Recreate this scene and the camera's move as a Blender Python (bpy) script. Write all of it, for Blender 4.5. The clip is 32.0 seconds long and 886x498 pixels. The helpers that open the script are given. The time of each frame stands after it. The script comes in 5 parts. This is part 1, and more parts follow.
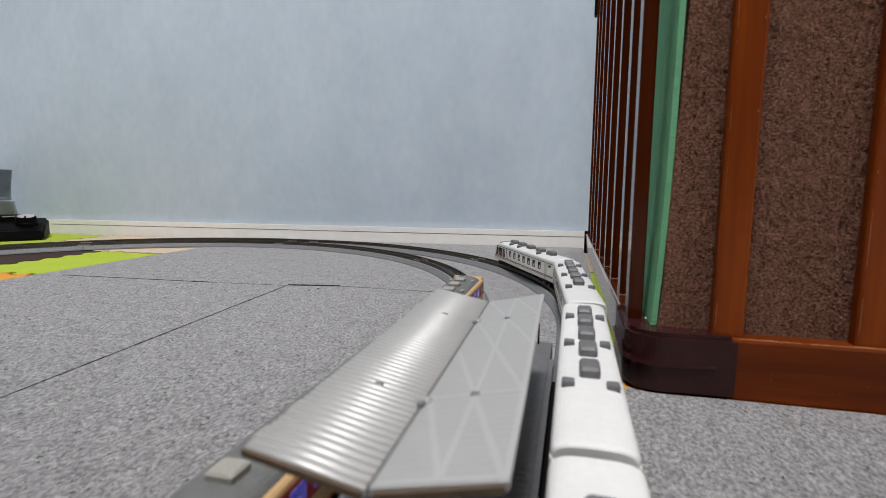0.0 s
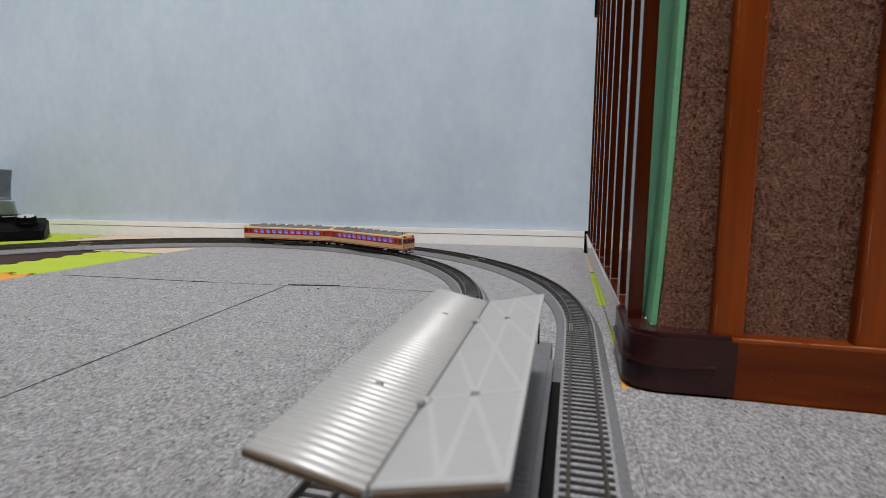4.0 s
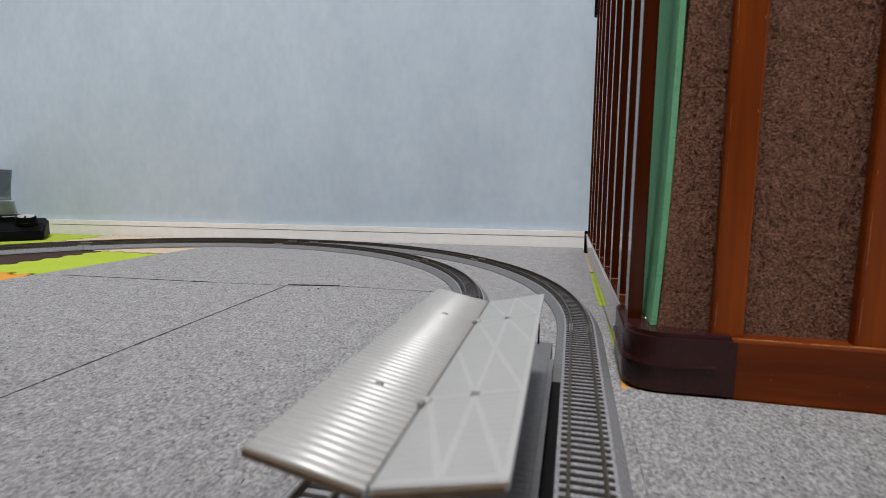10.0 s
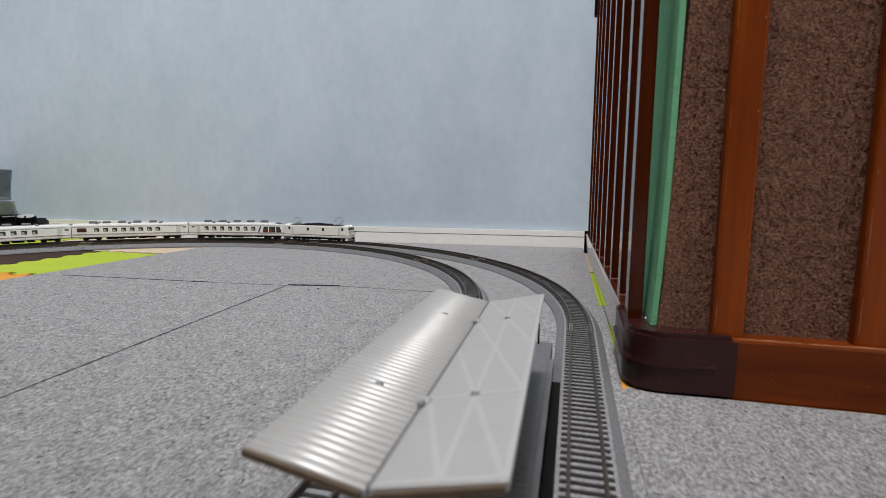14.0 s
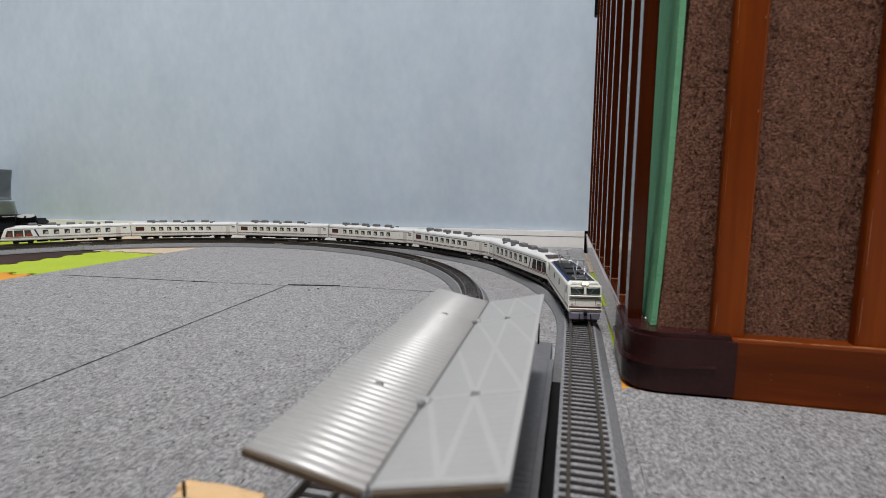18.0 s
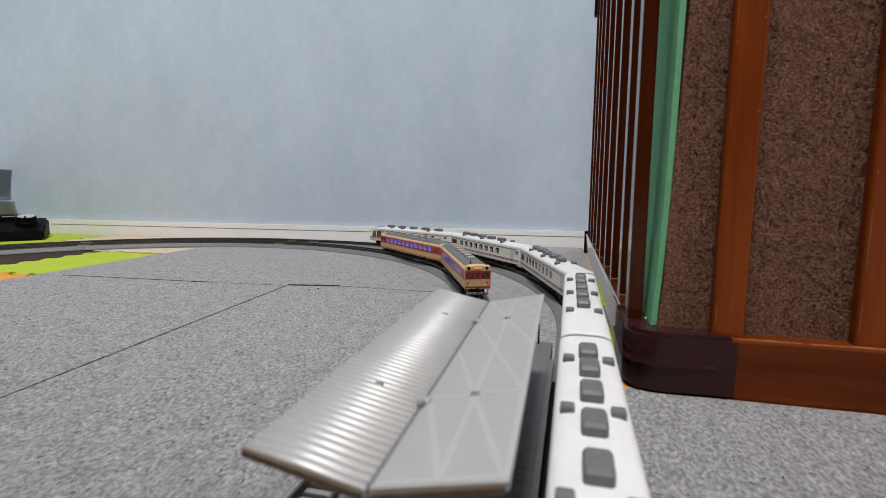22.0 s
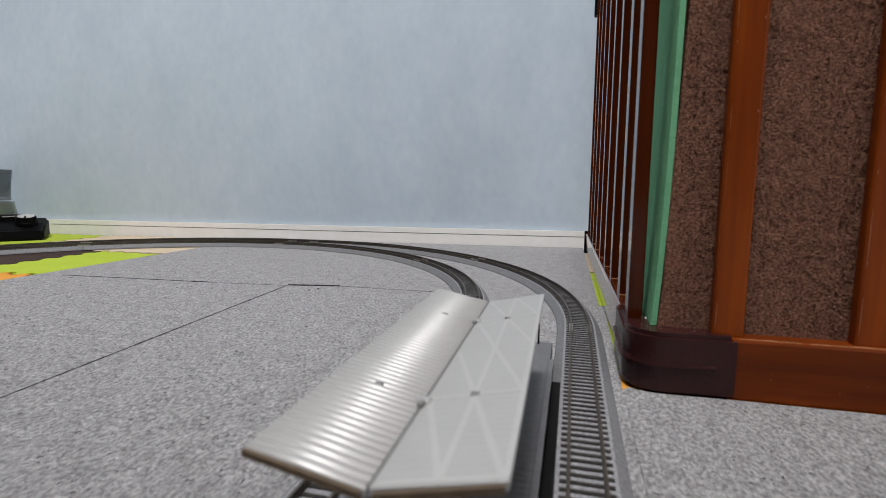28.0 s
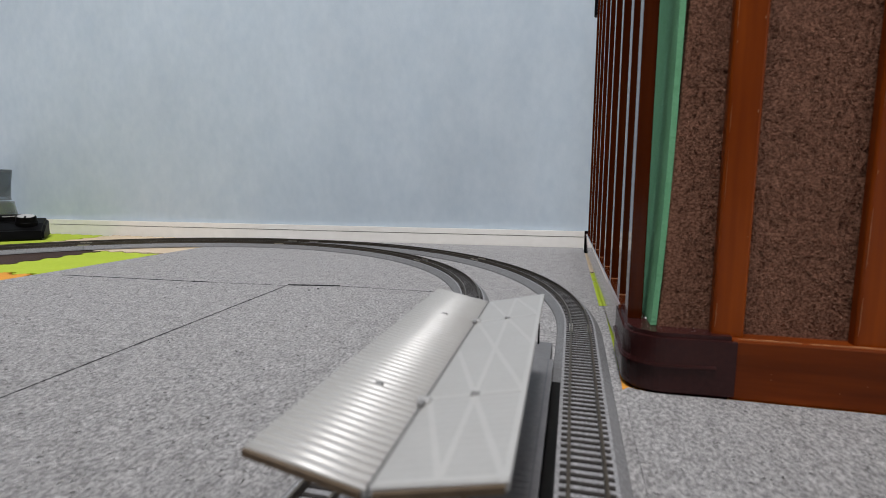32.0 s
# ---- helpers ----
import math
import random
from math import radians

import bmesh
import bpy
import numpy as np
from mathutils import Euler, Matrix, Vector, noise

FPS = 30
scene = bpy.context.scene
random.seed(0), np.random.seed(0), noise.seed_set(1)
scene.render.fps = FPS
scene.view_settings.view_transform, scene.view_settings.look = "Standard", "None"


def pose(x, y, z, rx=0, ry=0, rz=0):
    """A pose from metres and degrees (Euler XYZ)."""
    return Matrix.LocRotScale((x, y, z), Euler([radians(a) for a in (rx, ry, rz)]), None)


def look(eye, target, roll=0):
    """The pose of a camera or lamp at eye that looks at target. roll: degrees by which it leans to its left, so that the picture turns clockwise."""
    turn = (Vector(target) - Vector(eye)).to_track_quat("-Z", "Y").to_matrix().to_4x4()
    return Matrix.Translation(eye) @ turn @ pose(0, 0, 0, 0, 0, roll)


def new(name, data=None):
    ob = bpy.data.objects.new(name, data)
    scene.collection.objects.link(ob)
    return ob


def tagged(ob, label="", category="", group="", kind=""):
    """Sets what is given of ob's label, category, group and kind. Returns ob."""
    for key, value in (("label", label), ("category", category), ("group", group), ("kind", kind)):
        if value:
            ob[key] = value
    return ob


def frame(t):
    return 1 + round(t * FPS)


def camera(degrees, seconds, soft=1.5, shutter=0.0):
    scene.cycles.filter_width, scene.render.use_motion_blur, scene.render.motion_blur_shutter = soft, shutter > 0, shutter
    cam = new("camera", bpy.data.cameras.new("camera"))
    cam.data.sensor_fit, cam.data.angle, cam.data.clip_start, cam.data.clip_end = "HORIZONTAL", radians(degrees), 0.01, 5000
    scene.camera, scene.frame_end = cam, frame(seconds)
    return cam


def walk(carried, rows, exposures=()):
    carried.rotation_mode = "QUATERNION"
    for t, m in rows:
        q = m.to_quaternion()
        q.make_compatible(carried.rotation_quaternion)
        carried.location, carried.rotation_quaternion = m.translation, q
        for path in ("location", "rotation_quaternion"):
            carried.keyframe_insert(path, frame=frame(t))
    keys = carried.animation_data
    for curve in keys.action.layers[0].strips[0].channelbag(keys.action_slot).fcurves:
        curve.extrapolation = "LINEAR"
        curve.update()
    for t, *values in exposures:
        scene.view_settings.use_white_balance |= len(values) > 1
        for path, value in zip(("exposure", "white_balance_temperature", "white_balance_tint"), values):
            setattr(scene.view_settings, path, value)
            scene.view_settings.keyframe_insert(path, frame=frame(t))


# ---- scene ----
# ---------------------------------------------------------------- camera
cam = camera(82.13, 32.0, soft=0.3)
EYE = pose(0, 0, 0.0835, 90 - 7.133, 0, 14.238) @ pose(0, 0, 0, 0, 0, 0.43)
walk(cam, [(0.0, EYE), (32.0, EYE)])
cam.data.dof.use_dof = True
cam.data.dof.focus_distance = 0.60
cam.data.dof.aperture_fstop = 24.0

# ---------------------------------------------------------------- light
world = bpy.data.worlds.new("world")
scene.world = world
world.use_nodes = True
world.node_tree.nodes["Background"].inputs[0].default_value = (0.8, 0.88, 1.0, 1)
world.node_tree.nodes["Background"].inputs[1].default_value = 0.02
lamp_data = bpy.data.lights.new("ceiling_lamp_light", "AREA")
lamp_data.shape = "DISK"
lamp_data.size = 0.55
lamp_data.energy = 57.5
lamp_data.color = (1.0, 0.972, 0.968)
lamp_ob = new("ceiling_lamp_light", lamp_data)
lamp_ob.matrix_world = look((-0.10, -0.30, 2.28), (-0.10, -0.299, 0))
scene.view_settings.exposure = 0.0


# ---------------------------------------------------------------- materials
def surface(name, c1, c2=None, scale=60.0, rough=0.5, metal=0.0, bump=0.0, bscale=None, fine=None, stretch=(1, 1, 1),
            spec=0.5, coat=0.0, emit=None, power=0.0, vary=0.0, trans=0.0, contrast=(0.35, 0.65), blotch=0.0, bsize=40.0):
    """A principled material with colour varied at two scales, a fine relief and, for repeats, a shade of their own."""
    m = bpy.data.materials.new(name)
    m.use_nodes = True
    nt = m.node_tree
    b = nt.nodes["Principled BSDF"]
    b.inputs["Roughness"].default_value = rough
    b.inputs["Metallic"].default_value = metal
    b.inputs["Specular IOR Level"].default_value = spec
    b.inputs["Coat Weight"].default_value = coat
    b.inputs["Coat Roughness"].default_value = 0.08
    b.inputs["Transmission Weight"].default_value = trans
    b.inputs["Base Color"].default_value = (*c1, 1)
    if emit:
        b.inputs["Emission Color"].default_value = (*emit, 1)
        b.inputs["Emission Strength"].default_value = power
    if c2 is None and not bump:
        return m
    tc = nt.nodes.new("ShaderNodeTexCoord")
    mp = nt.nodes.new("ShaderNodeMapping")
    mp.inputs["Scale"].default_value = stretch
    nt.links.new(tc.outputs["Object"], mp.inputs["Vector"])

    def noise_tex(sc, detail=3.0):
        n = nt.nodes.new("ShaderNodeTexNoise")
        n.inputs["Scale"].default_value = sc
        n.inputs["Detail"].default_value = detail
        nt.links.new(mp.outputs[0], n.inputs["Vector"])
        return n
    if c2 is not None:
        n1 = noise_tex(scale)
        n2 = noise_tex(fine or scale * 6, 2.0)
        add = nt.nodes.new("ShaderNodeMix")
        add.inputs[0].default_value = 0.5
        nt.links.new(n1.outputs["Fac"], add.inputs[2])
        nt.links.new(n2.outputs["Fac"], add.inputs[3])
        ramp = nt.nodes.new("ShaderNodeValToRGB")
        ramp.color_ramp.elements[0].position, ramp.color_ramp.elements[1].position = contrast
        ramp.color_ramp.elements[0].color, ramp.color_ramp.elements[1].color = (*c1, 1), (*c2, 1)
        nt.links.new(add.outputs[0], ramp.inputs[0])
        last = ramp.outputs[0]
        if vary:
            oi = nt.nodes.new("ShaderNodeObjectInfo")
            mr = nt.nodes.new("ShaderNodeMapRange")
            mr.inputs[3].default_value, mr.inputs[4].default_value = 1 - vary, 1 + vary
            nt.links.new(oi.outputs["Random"], mr.inputs[0])
            hs = nt.nodes.new("ShaderNodeHueSaturation")
            nt.links.new(mr.outputs[0], hs.inputs["Value"])
            nt.links.new(last, hs.inputs["Color"])
            last = hs.outputs[0]
        if blotch:
            n4 = noise_tex(bsize, 3.0)
            mb = nt.nodes.new("ShaderNodeMapRange")
            mb.inputs[1].default_value, mb.inputs[2].default_value = 0.3, 0.7
            mb.inputs[3].default_value, mb.inputs[4].default_value = 1 - blotch, 1 + blotch
            nt.links.new(n4.outputs["Fac"], mb.inputs[0])
            hb = nt.nodes.new("ShaderNodeHueSaturation")
            nt.links.new(mb.outputs[0], hb.inputs["Value"])
            nt.links.new(last, hb.inputs["Color"])
            last = hb.outputs[0]
        nt.links.new(last, b.inputs["Base Color"])
    if bump:
        n3 = noise_tex(bscale or scale * 4, 4.0)
        bp = nt.nodes.new("ShaderNodeBump")
        bp.inputs["Strength"].default_value = 1.0
        bp.inputs["Distance"].default_value = bump
        nt.links.new(n3.outputs["Fac"], bp.inputs["Height"])
        nt.links.new(bp.outputs[0], b.inputs["Normal"])
    return m


def fleece(name, base, pale, dark, scale, stretch, bump, pitted):
    """A felted fibre surface: clumps of a pale and a base shade, and small dark pits between the fibres."""
    m = bpy.data.materials.new(name)
    m.use_nodes = True
    nt = m.node_tree
    b = nt.nodes["Principled BSDF"]
    b.inputs["Roughness"].default_value = 1.0
    b.inputs["Specular IOR Level"].default_value = 0.06
    tc = nt.nodes.new("ShaderNodeTexCoord")
    mp = nt.nodes.new("ShaderNodeMapping")
    mp.inputs["Scale"].default_value = stretch
    nt.links.new(tc.outputs["Object"], mp.inputs["Vector"])

    def noise_fac(sc, detail, rough, lo, hi, a, c):
        n = nt.nodes.new("ShaderNodeTexNoise")
        n.inputs["Scale"].default_value = sc
        n.inputs["Detail"].default_value = detail
        n.inputs["Roughness"].default_value = rough
        nt.links.new(mp.outputs[0], n.inputs["Vector"])
        r = nt.nodes.new("ShaderNodeMapRange")
        for k, v in zip((1, 2, 3, 4), (lo, hi, a, c)):
            r.inputs[k].default_value = v
        nt.links.new(n.outputs["Fac"], r.inputs[0])
        return r.outputs[0]

    def mixed(fac, x, y):
        k = nt.nodes.new("ShaderNodeMix")
        k.data_type = "RGBA"
        nt.links.new(fac, k.inputs[0])
        for sock, v in ((k.inputs[6], x), (k.inputs[7], y)):
            if isinstance(v, tuple):
                sock.default_value = (*v, 1)
            else:
                nt.links.new(v, sock)
        return k.outputs[2]
    clumps = noise_fac(scale, 5.0, 0.66, 0.39, 0.62, 0.0, 1.0)
    pits = noise_fac(scale * 1.6, 4.0, 0.62, 0.54, 0.68, 0.0, pitted)
    drift = noise_fac(scale * 0.22, 5.0, 0.65, 0.3, 0.7, 0.80, 1.20)
    col = mixed(pits, mixed(clumps, base, pale), dark)
    hs = nt.nodes.new("ShaderNodeHueSaturation")
    nt.links.new(drift, hs.inputs["Value"])
    nt.links.new(col, hs.inputs["Color"])
    nt.links.new(hs.outputs[0], b.inputs["Base Color"])
    bp = nt.nodes.new("ShaderNodeBump")
    bp.inputs["Strength"].default_value = 1.0
    bp.inputs["Distance"].default_value = bump
    nt.links.new(noise_fac(scale * 2.6, 5.0, 0.65, 0.3, 0.7, 0.0, 1.0), bp.inputs["Height"])
    nt.links.new(bp.outputs[0], b.inputs["Normal"])
    return m


def fibre_paint(name, c1, c2):
    """Loose fibres, each of a shade of its own between two colours."""
    m = bpy.data.materials.new(name)
    m.use_nodes = True
    nt = m.node_tree
    b = nt.nodes["Principled BSDF"]
    b.inputs["Roughness"].default_value = 0.9
    b.inputs["Specular IOR Level"].default_value = 0.1
    geo = nt.nodes.new("ShaderNodeNewGeometry")
    ramp = nt.nodes.new("ShaderNodeValToRGB")
    ramp.color_ramp.elements[0].color, ramp.color_ramp.elements[1].color = (*c1, 1), (*c2, 1)
    nt.links.new(geo.outputs["Random Per Island"], ramp.inputs[0])
    nt.links.new(ramp.outputs[0], b.inputs["Base Color"])
    return m


M_WALL = surface("blue_wallpaper", (0.462, 0.552, 0.640), (0.522, 0.605, 0.685), 22, 0.85, bump=0.00011, bscale=420, fine=95, stretch=(1, 1, 0.7), spec=0.2, contrast=(0.34, 0.66), blotch=0.05, bsize=7)
M_FUZZ = fibre_paint("grey_fibre", (0.20, 0.198, 0.20), (0.66, 0.655, 0.66))
M_BROWN_FUZZ = fibre_paint("brown_fibre", (0.11, 0.050, 0.032), (0.46, 0.27, 0.19))
M_PLAIN = surface("white_plaster", (0.72, 0.74, 0.76), (0.78, 0.79, 0.80), 8, 0.9, bump=0.0004, bscale=300, spec=0.2)
M_DARK_WALL = surface("dark_unseen_wall", (0.07, 0.05, 0.035), (0.12, 0.09, 0.065), 6, 0.6, bump=0.0003, bscale=60, stretch=(1, 1, 0.1), spec=0.25)
M_SKIRT = surface("white_skirting_vinyl", (0.84, 0.83, 0.80), (0.90, 0.89, 0.86), 14, 0.42, bump=0.00008, bscale=300)
M_CARPET = fleece("grey_needlefelt", (0.25, 0.245, 0.247), (0.55, 0.54, 0.543), (0.12, 0.118, 0.12), 640, (1.15, 0.62, 1.0), 0.0008, 0.22)
M_CARPET_EDGE = surface("dark_felt_edge", (0.03, 0.03, 0.032), (0.07, 0.07, 0.075), 500, 0.95, spec=0.1)
M_LIME = surface("lime_foam", (0.33, 0.42, 0.03), (0.37, 0.46, 0.04), 40, 0.8, bump=0.0004, bscale=700, spec=0.25)
M_ORANGE = surface("orange_foam", (0.56, 0.24, 0.03), (0.62, 0.28, 0.04), 40, 0.8, bump=0.0004, bscale=700, spec=0.25)
M_CHOC = surface("chocolate_foam", (0.035, 0.02, 0.016), (0.05, 0.03, 0.024), 40, 0.8, bump=0.0004, bscale=700, spec=0.2)
M_BEIGE = surface("beige_foam", (0.52, 0.42, 0.30), (0.58, 0.47, 0.34), 40, 0.8, bump=0.0004, bscale=700, spec=0.25)
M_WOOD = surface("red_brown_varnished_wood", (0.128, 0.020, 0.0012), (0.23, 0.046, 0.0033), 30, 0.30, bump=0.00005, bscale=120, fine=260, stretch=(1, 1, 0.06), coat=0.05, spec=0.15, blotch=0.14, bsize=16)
# the same wood darkened for the side bars, their shade put into the colour
M_SHADED_BAR = surface("shaded_varnished_wood", (0.036, 0.006, 0.0012), (0.070, 0.012, 0.002), 30, 0.13, bump=0.00004, bscale=120, fine=260, stretch=(1, 1, 0.06), coat=0.0, spec=0.22)
M_RAIL_WOOD = surface("red_brown_rail_wood", (0.072, 0.011, 0.0008), (0.14, 0.026, 0.002), 30, 0.40, bump=0.00012, bscale=160, fine=260, stretch=(0.09, 1, 1), coat=0.05, spec=0.15, blotch=0.28, bsize=70)
M_SIDE_WOOD = surface("brown_rail_wood", (0.075, 0.02, 0.008), (0.12, 0.032, 0.012), 30, 0.16, bump=0.00001, bscale=160, fine=260, stretch=(1, 0.09, 1), coat=1.0, spec=0.8)
M_BARE = surface("worn_bare_wood", (0.22, 0.085, 0.03), (0.34, 0.15, 0.06), 300, 0.6)
M_WORN_GLINT = surface("worn_glint_varnish", (0.22, 0.075, 0.020), (0.30, 0.11, 0.035), 300, 0.35)
M_CAP = surface("dark_maroon_plastic", (0.026, 0.0075, 0.008), (0.036, 0.011, 0.010), 90, 0.22, bump=0.00002, bscale=900, spec=0.28)
M_BLACK = surface("black_plastic", (0.0018, 0.0018, 0.002), (0.0035, 0.0035, 0.004), 120, 0.45, bump=0.00003, bscale=1500, spec=0.05)
M_FELT = fleece("brown_felt", (0.128, 0.055, 0.036), (0.385, 0.200, 0.134), (0.045, 0.018, 0.011), 1050, (0.8, 1.0, 1.1), 0.0007, 0.25)
M_GREEN = surface("green_foam_board", (0.13, 0.35, 0.185), (0.17, 0.42, 0.235), 90, 0.85, bump=0.0003, bscale=900, fine=900, spec=0.15)
M_SCREW = surface("steel", (0.5, 0.5, 0.5), None, rough=0.3, metal=1.0)
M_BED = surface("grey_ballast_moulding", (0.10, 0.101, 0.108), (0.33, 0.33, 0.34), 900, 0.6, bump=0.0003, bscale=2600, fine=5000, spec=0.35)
# darker copy of the moulding that carries the shoulders' shade in its colour
M_BED_SHADED = surface("shaded_ballast_moulding", (0.09, 0.091, 0.095), (0.225, 0.226, 0.233), 900, 0.6, bump=0.00025, bscale=2600, fine=4000, spec=0.35)
M_SLEEPER = surface("dark_sleeper_plastic", (0.014, 0.012, 0.011), (0.034, 0.029, 0.027), 900, 0.6, vary=0.2, spec=0.3)
M_RAIL = surface("nickel_rail", (0.055, 0.046, 0.036), (0.115, 0.098, 0.078), 700, 0.4, metal=0.6)
M_JOINER = surface("bright_rail_joiner", (0.6, 0.56, 0.48), None, rough=0.3, metal=1.0)
M_PLATFORM = surface("dark_grey_platform_plastic", (0.085, 0.085, 0.09), (0.125, 0.125, 0.13), 500, 0.6, bump=0.00008, bscale=2500)
M_PLATFORM_EDGE = surface("platform_wall_grey", (0.06, 0.06, 0.065), (0.09, 0.09, 0.1), 500, 0.6)
M_ROOF = surface("pale_grey_canopy_plastic", (0.322, 0.317, 0.307), (0.347, 0.342, 0.332), 120, 0.38, metal=0.16, bump=0.00001, bscale=1800, spec=0.85)
M_BRACE = surface("canopy_brace_plastic", (0.37, 0.365, 0.354), (0.395, 0.39, 0.378), 120, 0.38, metal=0.16, spec=0.85)
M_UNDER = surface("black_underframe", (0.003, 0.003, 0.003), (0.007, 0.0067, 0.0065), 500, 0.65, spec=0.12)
M_CLIP = surface("grey_clip_plastic", (0.26, 0.26, 0.255), (0.30, 0.30, 0.295), 300, 0.55)
M_GUTTER = surface("canopy_dark_gutter", (0.12, 0.12, 0.12), (0.17, 0.17, 0.17), 500, 0.55)
M_BROWN_EDGE = surface("canopy_tan_fascia", (0.065, 0.042, 0.024), (0.10, 0.068, 0.038), 500, 0.6)


# ---------------------------------------------------------------- mesh helpers
def mesh_ob(name, bm, material, smooth=False):
    me = bpy.data.meshes.new(name)
    bm.to_mesh(me)
    bm.free()
    mats = material if isinstance(material, (list, tuple)) else [material]
    for m in mats:
        me.materials.append(m)
    if smooth:
        me.shade_smooth()
    return me


def part(name, bm, material, parent, label="", at=None, smooth=False):
    """Links a bmesh (or a shared mesh) as one mesh object under a thing or a part."""
    me = bm if isinstance(bm, bpy.types.Mesh) else mesh_ob(name, bm, material, smooth)
    ob = new(name, me)
    if parent is not None:
        ob.parent = parent
    if at is not None:
        ob.matrix_local = at
    if label:
        ob["label"] = label
    return ob


def empty(name, m=None):
    ob = new(name)
    ob.empty_display_size = 0.01
    if m is not None:
        ob.matrix_world = m
    return ob


def box(x0, x1, y0, y1, z0, z1, bevel=0.0, seg=1, bm=None):
    """A box, with all edges rounded off by bevel."""
    bm = bm or bmesh.new()
    vs = [bm.verts.new((x, y, z)) for x in (x0, x1) for y in (y0, y1) for z in (z0, z1)]
    quads = ((0, 1, 3, 2), (4, 6, 7, 5), (0, 4, 5, 1), (2, 3, 7, 6), (0, 2, 6, 4), (1, 5, 7, 3))
    fs = [bm.faces.new([vs[i] for i in q]) for q in quads]
    if bevel:
        es = list({e for f in fs for e in f.edges})
        bmesh.ops.bevel(bm, geom=es, offset=bevel, segments=seg, affect="EDGES", profile=0.5)
    return bm


def prism(outline, axis, a0, a1, bm=None, bevel=0.0, seg=2):
    """Sweeps a closed outline of 2D points along one axis (0 x, 1 y, 2 z) from a0 to a1."""
    bm = bm or bmesh.new()

    def put(p, a):
        q = [p[0], p[1]]
        q.insert(axis, a)
        return bm.verts.new(q)
    lo, hi = [put(p, a0) for p in outline], [put(p, a1) for p in outline]
    n = len(outline)
    fs = [bm.faces.new((lo[i], lo[(i + 1) % n], hi[(i + 1) % n], hi[i])) for i in range(n)]
    fs += [bm.faces.new(lo[::-1]), bm.faces.new(hi)]
    bmesh.ops.recalc_face_normals(bm, faces=fs)
    if bevel:
        es = list({e for f in fs[-2:] for e in f.edges})
        bmesh.ops.bevel(bm, geom=es, offset=bevel, segments=seg, affect="EDGES")
    return bm


def lathe(profile, steps=24, bm=None, at=(0, 0, 0)):
    """Turns a profile of (radius, z) round the z axis."""
    bm = bm or bmesh.new()
    rings = []
    for r, z in profile:
        rings.append([bm.verts.new((at[0] + r * math.cos(2 * math.pi * i / steps), at[1] + r * math.sin(2 * math.pi * i / steps), at[2] + z)) for i in range(steps)])
    for a, b in zip(rings, rings[1:]):
        for i in range(steps):
            bm.faces.new((a[i], a[(i + 1) % steps], b[(i + 1) % steps], b[i]))
    bm.faces.new(rings[0][::-1])
    bm.faces.new(rings[-1])
    return bm


def rod(p, q, r, steps=6, bm=None):
    """A thin round bar from p to q."""
    bm = bm or bmesh.new()
    p, q = Vector(p), Vector(q)
    m = Matrix.Translation(p) @ (q - p).to_track_quat("Z", "Y").to_matrix().to_4x4()
    n = (q - p).length
    rings = [[bm.verts.new(m @ Vector((r * math.cos(2 * math.pi * i / steps), r * math.sin(2 * math.pi * i / steps), z))) for i in range(steps)] for z in (0, n)]
    for i in range(steps):
        bm.faces.new((rings[0][i], rings[0][(i + 1) % steps], rings[1][(i + 1) % steps], rings[1][i]))
    bm.faces.new(rings[0][::-1])
    bm.faces.new(rings[1])
    return bm


# ---------------------------------------------------------------- the room
WALL_A = math.atan2(0.7234 - 0.6933, 0.0136 + 0.4299)   # slope of the blue wall in plan


def wall_y(x):
    return 0.7234 + (x - 0.0136) * math.tan(WALL_A)


FLOOR_Z = -0.012
X0, X1, Y0 = -2.3, 0.95, -2.4
part("floor", box(X0 - 0.1, X1 + 0.1, Y0 - 0.1, 1.0, FLOOR_Z - 0.1, FLOOR_Z), M_PLAIN, None).update_tag()
tagged(bpy.data.objects["floor"], "plain floor under foam mats and carpet tiles", "floor", kind="structure")


def wall_piece(name, x0, x1, z0, z1, d0, d1, material):
    """A slab along the blue wall: d is the way in front of its face."""
    bm = bmesh.new()
    pts = [(x0, wall_y(x0) - d1), (x1, wall_y(x1) - d1), (x1, wall_y(x1) - d0), (x0, wall_y(x0) - d0)]
    prism(pts, 2, z0, z1, bm)
    return part(name, bm, material, None)


tagged(wall_piece("wall_north", X0, X1, FLOOR_Z, 2.4, -0.12, 0.0, M_WALL), "pale blue wall with textured wallpaper", "wall", kind="structure")
# unseen walls: west and south dark against bounce, east near and white for it
tagged(part("wall_west", box(X0 - 0.1, X0, Y0, 1.0, FLOOR_Z, 2.4), M_DARK_WALL, None), "unseen room wall kept dark to cut bounce light", "wall", kind="structure")
tagged(part("wall_east", box(X1, X1 + 0.1, Y0, 1.0, FLOOR_Z, 2.4), M_PLAIN, None), "unseen white room wall set near for bounce light", "wall", kind="structure")
tagged(part("wall_south", box(X0, X1, Y0 - 0.1, Y0, FLOOR_Z, 2.4), M_DARK_WALL, None), "unseen room wall kept dark to cut bounce light", "wall", kind="structure")
tagged(part("ceiling", box(X0 - 0.1, X1 + 0.1, Y0 - 0.1, 1.0, 2.4, 2.5), M_PLAIN, None), "plain white ceiling", "ceiling", kind="structure")

